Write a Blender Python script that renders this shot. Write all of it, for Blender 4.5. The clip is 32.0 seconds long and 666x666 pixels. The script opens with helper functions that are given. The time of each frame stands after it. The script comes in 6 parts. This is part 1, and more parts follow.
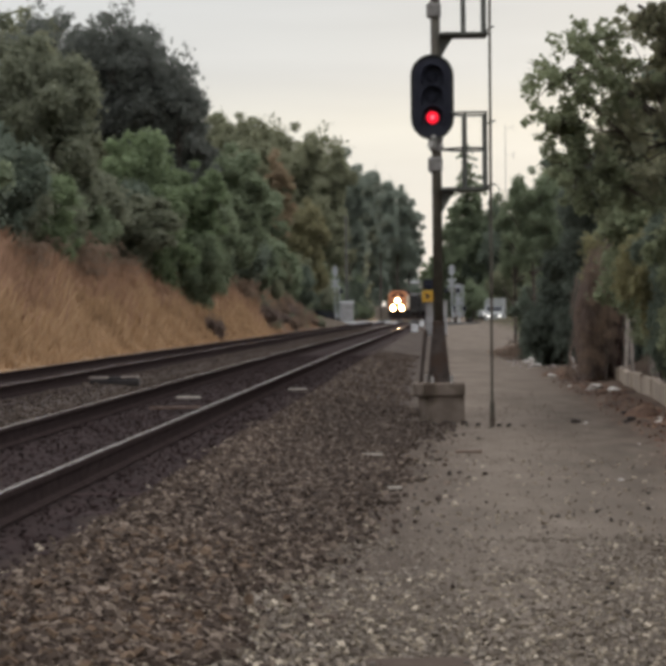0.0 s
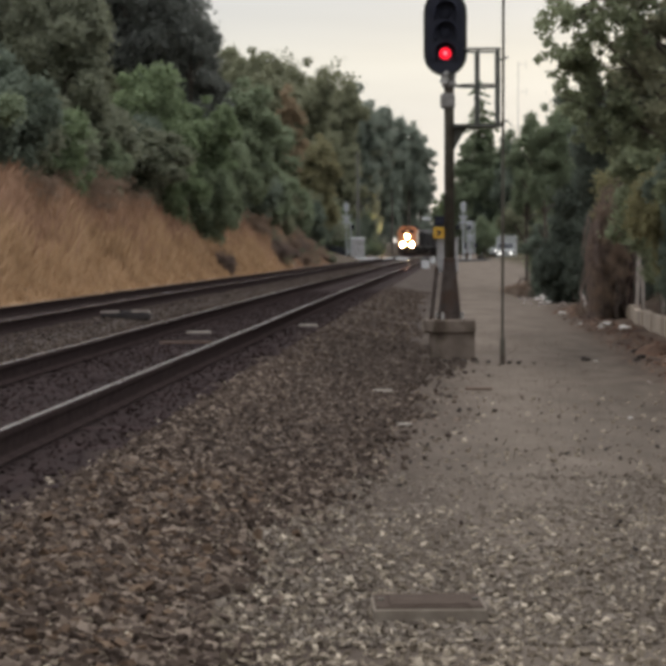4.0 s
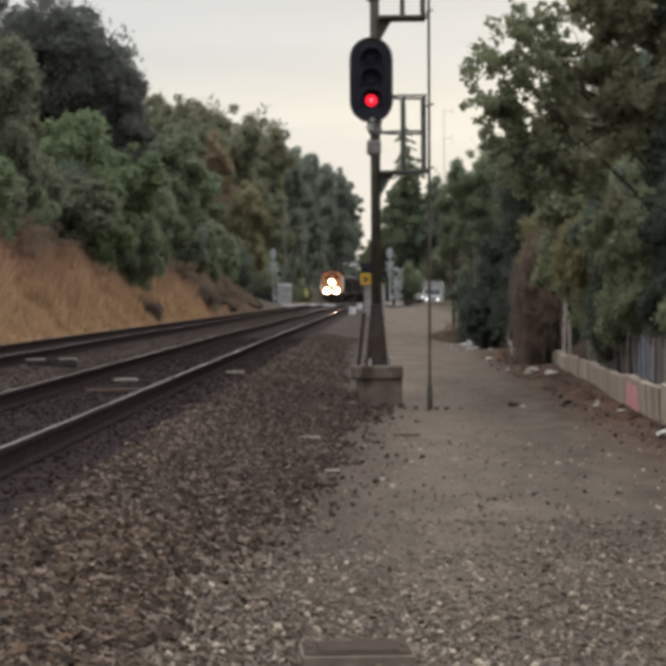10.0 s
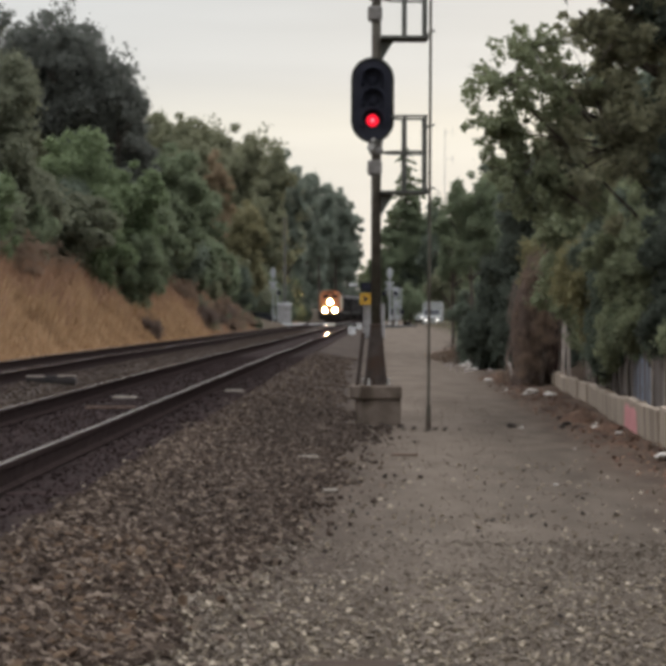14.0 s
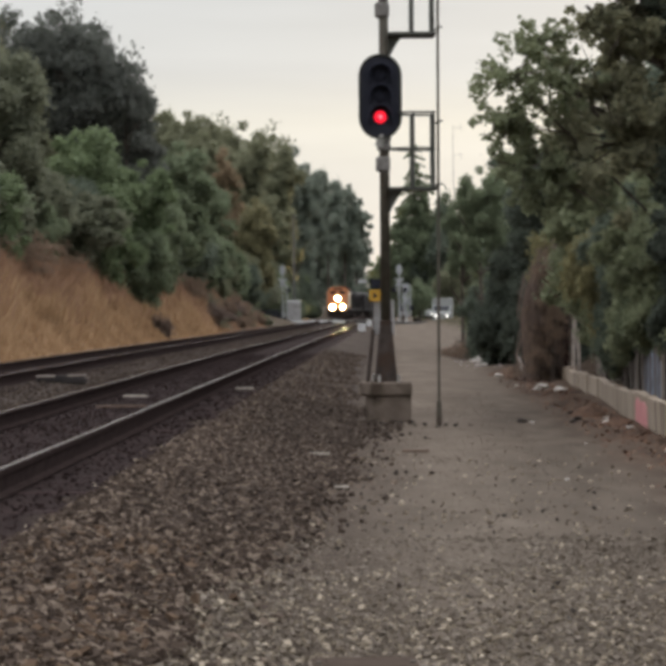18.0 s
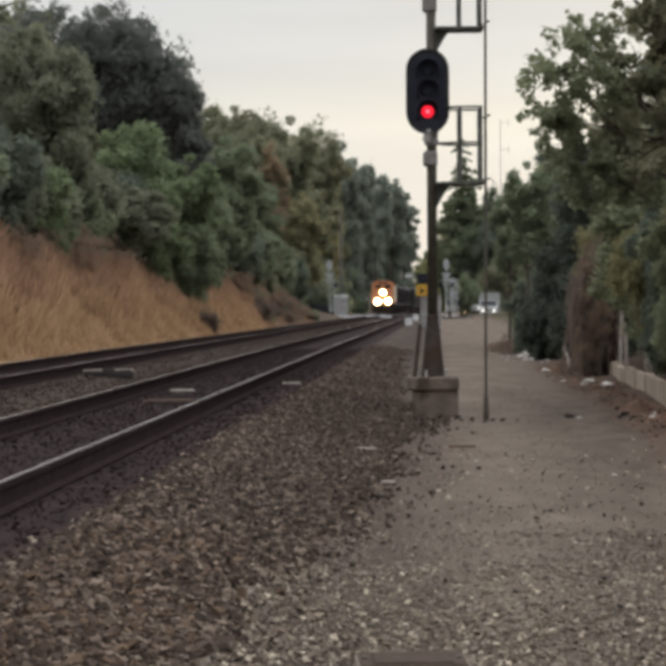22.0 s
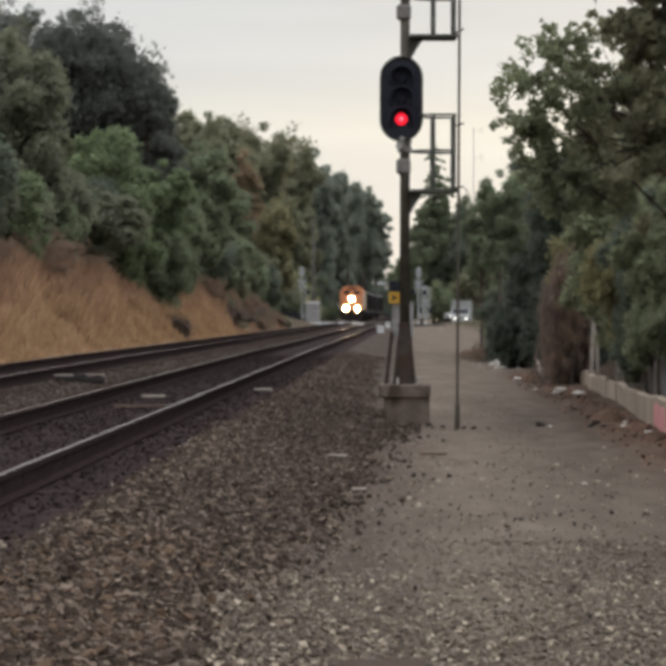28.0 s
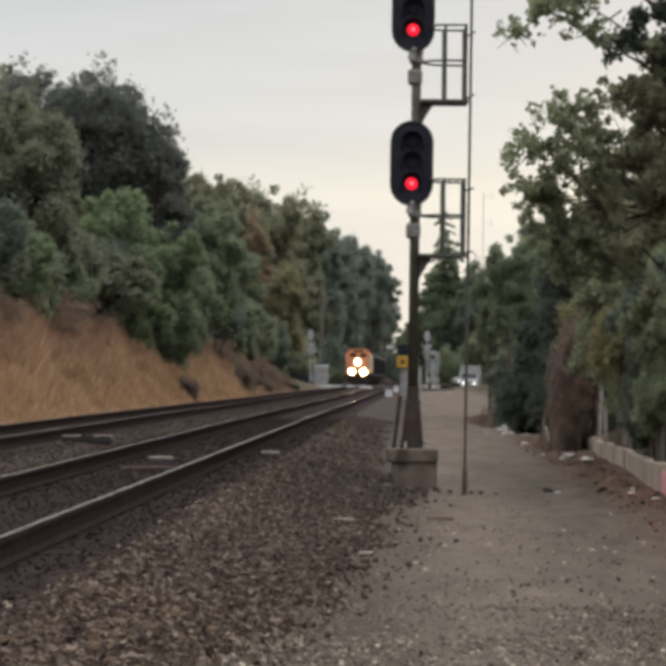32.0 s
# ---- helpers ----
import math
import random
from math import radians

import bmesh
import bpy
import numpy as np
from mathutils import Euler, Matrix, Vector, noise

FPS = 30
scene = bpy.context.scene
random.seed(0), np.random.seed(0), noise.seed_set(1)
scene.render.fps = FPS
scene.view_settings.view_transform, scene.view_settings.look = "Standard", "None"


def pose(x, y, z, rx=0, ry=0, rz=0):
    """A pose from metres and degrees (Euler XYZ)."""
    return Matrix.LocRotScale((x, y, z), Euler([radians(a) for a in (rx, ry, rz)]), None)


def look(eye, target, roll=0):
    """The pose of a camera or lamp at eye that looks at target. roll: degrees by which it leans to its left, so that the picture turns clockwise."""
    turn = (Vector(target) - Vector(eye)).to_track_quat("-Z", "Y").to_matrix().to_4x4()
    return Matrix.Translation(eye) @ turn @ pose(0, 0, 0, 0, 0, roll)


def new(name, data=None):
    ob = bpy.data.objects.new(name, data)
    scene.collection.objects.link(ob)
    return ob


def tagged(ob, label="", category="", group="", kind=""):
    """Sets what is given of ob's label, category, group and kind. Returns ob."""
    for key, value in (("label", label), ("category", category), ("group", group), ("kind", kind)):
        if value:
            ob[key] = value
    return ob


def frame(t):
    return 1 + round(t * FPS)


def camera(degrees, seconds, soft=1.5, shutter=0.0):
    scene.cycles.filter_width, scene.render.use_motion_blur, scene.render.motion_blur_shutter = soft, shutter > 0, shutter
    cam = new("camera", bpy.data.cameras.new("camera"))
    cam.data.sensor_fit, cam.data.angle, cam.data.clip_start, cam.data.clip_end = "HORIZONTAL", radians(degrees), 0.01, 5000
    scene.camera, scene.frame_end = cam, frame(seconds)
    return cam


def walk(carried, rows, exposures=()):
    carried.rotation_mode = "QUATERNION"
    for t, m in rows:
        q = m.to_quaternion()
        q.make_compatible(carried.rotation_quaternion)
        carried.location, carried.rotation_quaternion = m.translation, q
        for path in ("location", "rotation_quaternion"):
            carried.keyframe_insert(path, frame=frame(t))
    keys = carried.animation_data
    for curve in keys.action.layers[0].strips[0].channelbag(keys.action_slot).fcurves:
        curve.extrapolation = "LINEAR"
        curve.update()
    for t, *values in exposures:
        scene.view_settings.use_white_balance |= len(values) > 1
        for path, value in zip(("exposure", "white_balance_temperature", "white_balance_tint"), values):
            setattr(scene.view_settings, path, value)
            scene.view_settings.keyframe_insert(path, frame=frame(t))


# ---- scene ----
cam = camera(14.89, 32.0, soft=5.0)
EYE = 1.5
# seconds, yaw, pitch, roll of the hand-held camera, which stands at one spot
ROWS = [
    (0, 0.000, -0.516, -0.650), (0.5, -0.342, -0.992, -0.408), (1, -0.305, -1.324, -0.285), (1.5, 0.059, -1.261, -0.324),
    (2, 0.273, -1.333, -0.336), (2.5, 0.349, -1.639, -0.226), (3, 0.219, -1.719, -0.160), (3.5, 0.345, -1.971, -0.132), (5.5, -0.806, -1.449, -0.608),
    (6, -1.266, -1.191, -0.390), (6.5, -1.113, -1.642, -0.537), (7, -0.884, -1.871, -0.422), (7.5, -1.068, -1.636, -0.620),
    (8, -1.160, -1.291, -0.625), (8.5, -0.406, -0.999, -0.338), (9, -0.504, -1.087, -0.366), (9.5, -0.906, -1.362, -0.429),
    (10, -1.389, -0.918, -0.423), (10.5, -1.503, -0.659, -0.439), (11, -1.490, -0.824, -0.464), (11.5, -1.389, -1.020, -0.615),
    (12, -1.259, -1.622, -0.720), (12.5, -1.108, -1.639, -0.521), (13, -1.104, -1.087, -0.239), (13.5, -1.323, -0.574, 0.006),
    (15.5, -1.487, -0.406, 0.131), (16, -1.571, -0.257, 0.029), (16.5, -1.755, 0.163, -0.085), (17, -1.777, 0.150, -0.295),
    (17.5, -1.576, -0.169, -0.510), (18, -1.185, -0.546, -0.459), (18.5, -1.389, -1.009, -0.328), (19, -1.542, -0.748, -0.373),
    (19.5, -0.954, -0.504, -0.180), (20, -0.396, -0.973, 0.038), (20.5, 0.009, -1.713, 0.189), (21, 0.271, -1.883, 0.136),
    (21.5, 0.203, -1.185, -0.251), (22, -0.130, -0.658, -0.376), (22.5, -0.026, -0.389, -0.266), (23, -0.301, -0.056, -0.234),
    (23.5, -0.314, -0.268, -0.103), (24, -0.406, -0.543, 0.131), (24.5, -0.967, -0.243, 0.290), (26.5, -0.435, 0.559, 0.016),
    (27, 0.071, 0.491, -0.016), (27.5, 0.185, -0.095, 0.112), (28, -0.762, -0.507, 0.088), (28.5, -1.702, -0.406, 0.325),
    (29, -1.359, 0.197, 0.503), (29.5, -0.575, 0.658, 0.401), (30, -0.556, 0.583, 0.424), (30.5, -0.595, 0.334, 0.485), (31, -0.518, 0.330, 0.511),
    (31.5, -0.603, 0.551, 0.698), (32, -0.563, 0.916, 0.694),
]
walk(cam, [(t, pose(0, 0, EYE, 90 + pitch, 0, yaw) @ pose(0, 0, 0, 0, 0, roll)) for t, yaw, pitch, roll in ROWS])

# ---- world and light: an overcast evening ----
world = bpy.data.worlds.new("world")
scene.world = world
world.use_nodes = True
wt = world.node_tree
wt.nodes.clear()


def wnode(kind, **values):
    n = wt.nodes.new(kind)
    for key, value in values.items():
        n.inputs[key].default_value = value
    return n


out = wt.nodes.new("ShaderNodeOutputWorld")
bg_sky, bg_cloud = wnode("ShaderNodeBackground", Strength=0.05), wnode("ShaderNodeBackground", Strength=1.0)
sky = wt.nodes.new("ShaderNodeTexSky")
sky.sky_type, sky.sun_disc, sky.sun_elevation, sky.sun_rotation = "NISHITA", False, radians(9), radians(15)
coord = wt.nodes.new("ShaderNodeTexCoord")
sep = wt.nodes.new("ShaderNodeSeparateXYZ")
ramp = wt.nodes.new("ShaderNodeValToRGB")
ramp.color_ramp.elements[0].position, ramp.color_ramp.elements[0].color = 0.0, (0.8, 0.81, 0.8, 1)
ramp.color_ramp.elements[1].position, ramp.color_ramp.elements[1].color = 1.0, (2.38, 2.41, 2.58, 1)
for at, colour in ((0.052, (0.81, 0.815, 0.785, 1)), (0.072, (0.875, 0.862, 0.795, 1)), (0.092, (0.755, 0.768, 0.765, 1)), (0.15, (0.685, 0.71, 0.732, 1)), (0.25, (0.96, 0.97, 1.0, 1)), (0.5, (1.77, 1.8, 1.91, 1))):
    ramp.color_ramp.elements.new(at).color = colour
stretch = wt.nodes.new("ShaderNodeVectorMath")
stretch.operation = "MULTIPLY"
stretch.inputs[1].default_value = (5, 2, 42)
bands = wnode("ShaderNodeTexNoise", Scale=1.0, Detail=3.0, Roughness=0.5)
band_range = wnode("ShaderNodeMapRange")
for key, value in (("From Min", 0.3), ("From Max", 0.7), ("To Min", 0.93), ("To Max", 1.05)):
    band_range.inputs[key].default_value = value
shade = wt.nodes.new("ShaderNodeVectorMath")
shade.operation = "SCALE"
add = wnode("ShaderNodeMixShader", Fac=0.9)
for a, b in ((coord.outputs["Generated"], sep.inputs[0]), (sep.outputs["Z"], ramp.inputs[0]), (coord.outputs["Generated"], stretch.inputs[0]), (stretch.outputs[0], bands.inputs["Vector"]),
             (bands.outputs["Fac"], band_range.inputs["Value"]), (ramp.outputs[0], shade.inputs[0]), (band_range.outputs[0], shade.inputs["Scale"]),
             (shade.outputs[0], bg_cloud.inputs["Color"]), (sky.outputs[0], bg_sky.inputs["Color"]), (bg_sky.outputs[0], add.inputs[1]), (bg_cloud.outputs[0], add.inputs[2]), (add.outputs[0], out.inputs[0])):
    wt.links.new(a, b)
sun = new("sun", bpy.data.lights.new("sun", "SUN"))
sun.data.energy, sun.data.angle, sun.data.color = 0.5, radians(25), (1.0, 0.93, 0.82)
sun.matrix_world = look((0, 0, 60), (-20, -45, 0))
scene.view_settings.exposure = 0.0


# ---- materials ----
def material(name, colours, scale=8.0, rough=0.85, metal=0.0, bump=0.3, bump_scale=40.0, island=0.0, random_ob=0.0, emit=None, detail=6.0, translucent=0.0, stain=None, spec=0.3, grain=None):
    """A surface whose colour runs over the given colours by noise; island, random_ob: how much each piece differs."""
    m = bpy.data.materials.new(name)
    m.use_nodes = True
    t, p = m.node_tree, m.node_tree.nodes["Principled BSDF"]
    link = t.links.new
    p.inputs["Roughness"].default_value, p.inputs["Metallic"].default_value, p.inputs["Specular IOR Level"].default_value = rough, metal, spec
    geo = t.nodes.new("ShaderNodeNewGeometry")
    noise_a = t.nodes.new("ShaderNodeTexNoise")
    noise_a.inputs["Scale"].default_value, noise_a.inputs["Detail"].default_value = scale, detail
    place = geo.outputs["Position"]
    if grain:
        squeeze = t.nodes.new("ShaderNodeVectorMath")
        squeeze.operation = "MULTIPLY"
        squeeze.inputs[1].default_value = grain
        link(place, squeeze.inputs[0])
        place = squeeze.outputs[0]
    link(place, noise_a.inputs["Vector"])
    fac = noise_a.outputs["Fac"]
    for amount, socket in ((island, geo.outputs["Random Per Island"]), (random_ob, None)):
        if amount:
            if socket is None:
                socket = t.nodes.new("ShaderNodeObjectInfo").outputs["Random"]
            mix = t.nodes.new("ShaderNodeMix")
            mix.inputs[0].default_value = amount
            link(fac, mix.inputs[2])
            link(socket, mix.inputs[3])
            fac = mix.outputs[0]
    ramp = t.nodes.new("ShaderNodeValToRGB")
    els = ramp.color_ramp.elements
    lo, hi = (0.1, 0.9) if island or random_ob else (0.3, 0.7)
    els[0].position, els[0].color = lo, (*colours[0], 1)
    els[1].position, els[1].color = hi, (*colours[-1], 1)
    for k, c in enumerate(colours[1:-1], 1):
        els.new(lo + (hi - lo) * k / (len(colours) - 1)).color = (*c, 1)
    link(fac, ramp.inputs[0])
    colour = ramp.outputs[0]
    if stain:
        noise_b = t.nodes.new("ShaderNodeTexNoise")
        noise_b.inputs["Scale"].default_value = stain[1]
        link(place, noise_b.inputs["Vector"])
        rng = t.nodes.new("ShaderNodeMapRange")
        rng.inputs["From Min"].default_value, rng.inputs["From Max"].default_value = 0.5, 0.68
        link(noise_b.outputs["Fac"], rng.inputs["Value"])
        mix = t.nodes.new("ShaderNodeMix")
        mix.data_type = "RGBA"
        link(rng.outputs[0], mix.inputs[0])
        link(colour, mix.inputs[6])
        mix.inputs[7].default_value = (*stain[0], 1)
        colour = mix.outputs[2]
    link(colour, p.inputs["Base Color"])
    if bump:
        noise_c = t.nodes.new("ShaderNodeTexNoise")
        noise_c.inputs["Scale"].default_value, noise_c.inputs["Detail"].default_value = bump_scale, 4.0
        link(geo.outputs["Position"], noise_c.inputs["Vector"])
        b = t.nodes.new("ShaderNodeBump")
        b.inputs["Strength"].default_value, b.inputs["Distance"].default_value = bump, 0.5 / bump_scale
        link(noise_c.outputs["Fac"], b.inputs["Height"])
        link(b.outputs[0], p.inputs["Normal"])
    if emit:
        p.inputs["Emission Color"].default_value, p.inputs["Emission Strength"].default_value = (*emit[0], 1), emit[1]
    if translucent:
        tr = t.nodes.new("ShaderNodeBsdfTranslucent")
        link(colour, tr.inputs["Color"])
        mixer = t.nodes.new("ShaderNodeMixShader")
        mixer.inputs[0].default_value = translucent
        link(p.outputs[0], mixer.inputs[1])
        link(tr.outputs[0], mixer.inputs[2])
        link(mixer.outputs[0], t.nodes["Material Output"].inputs[0])
    return m


def leaf(name, *colours):
    return material(name, colours, scale=0.7, rough=0.6, bump=0, island=0.45, translucent=0.55, spec=0.12)


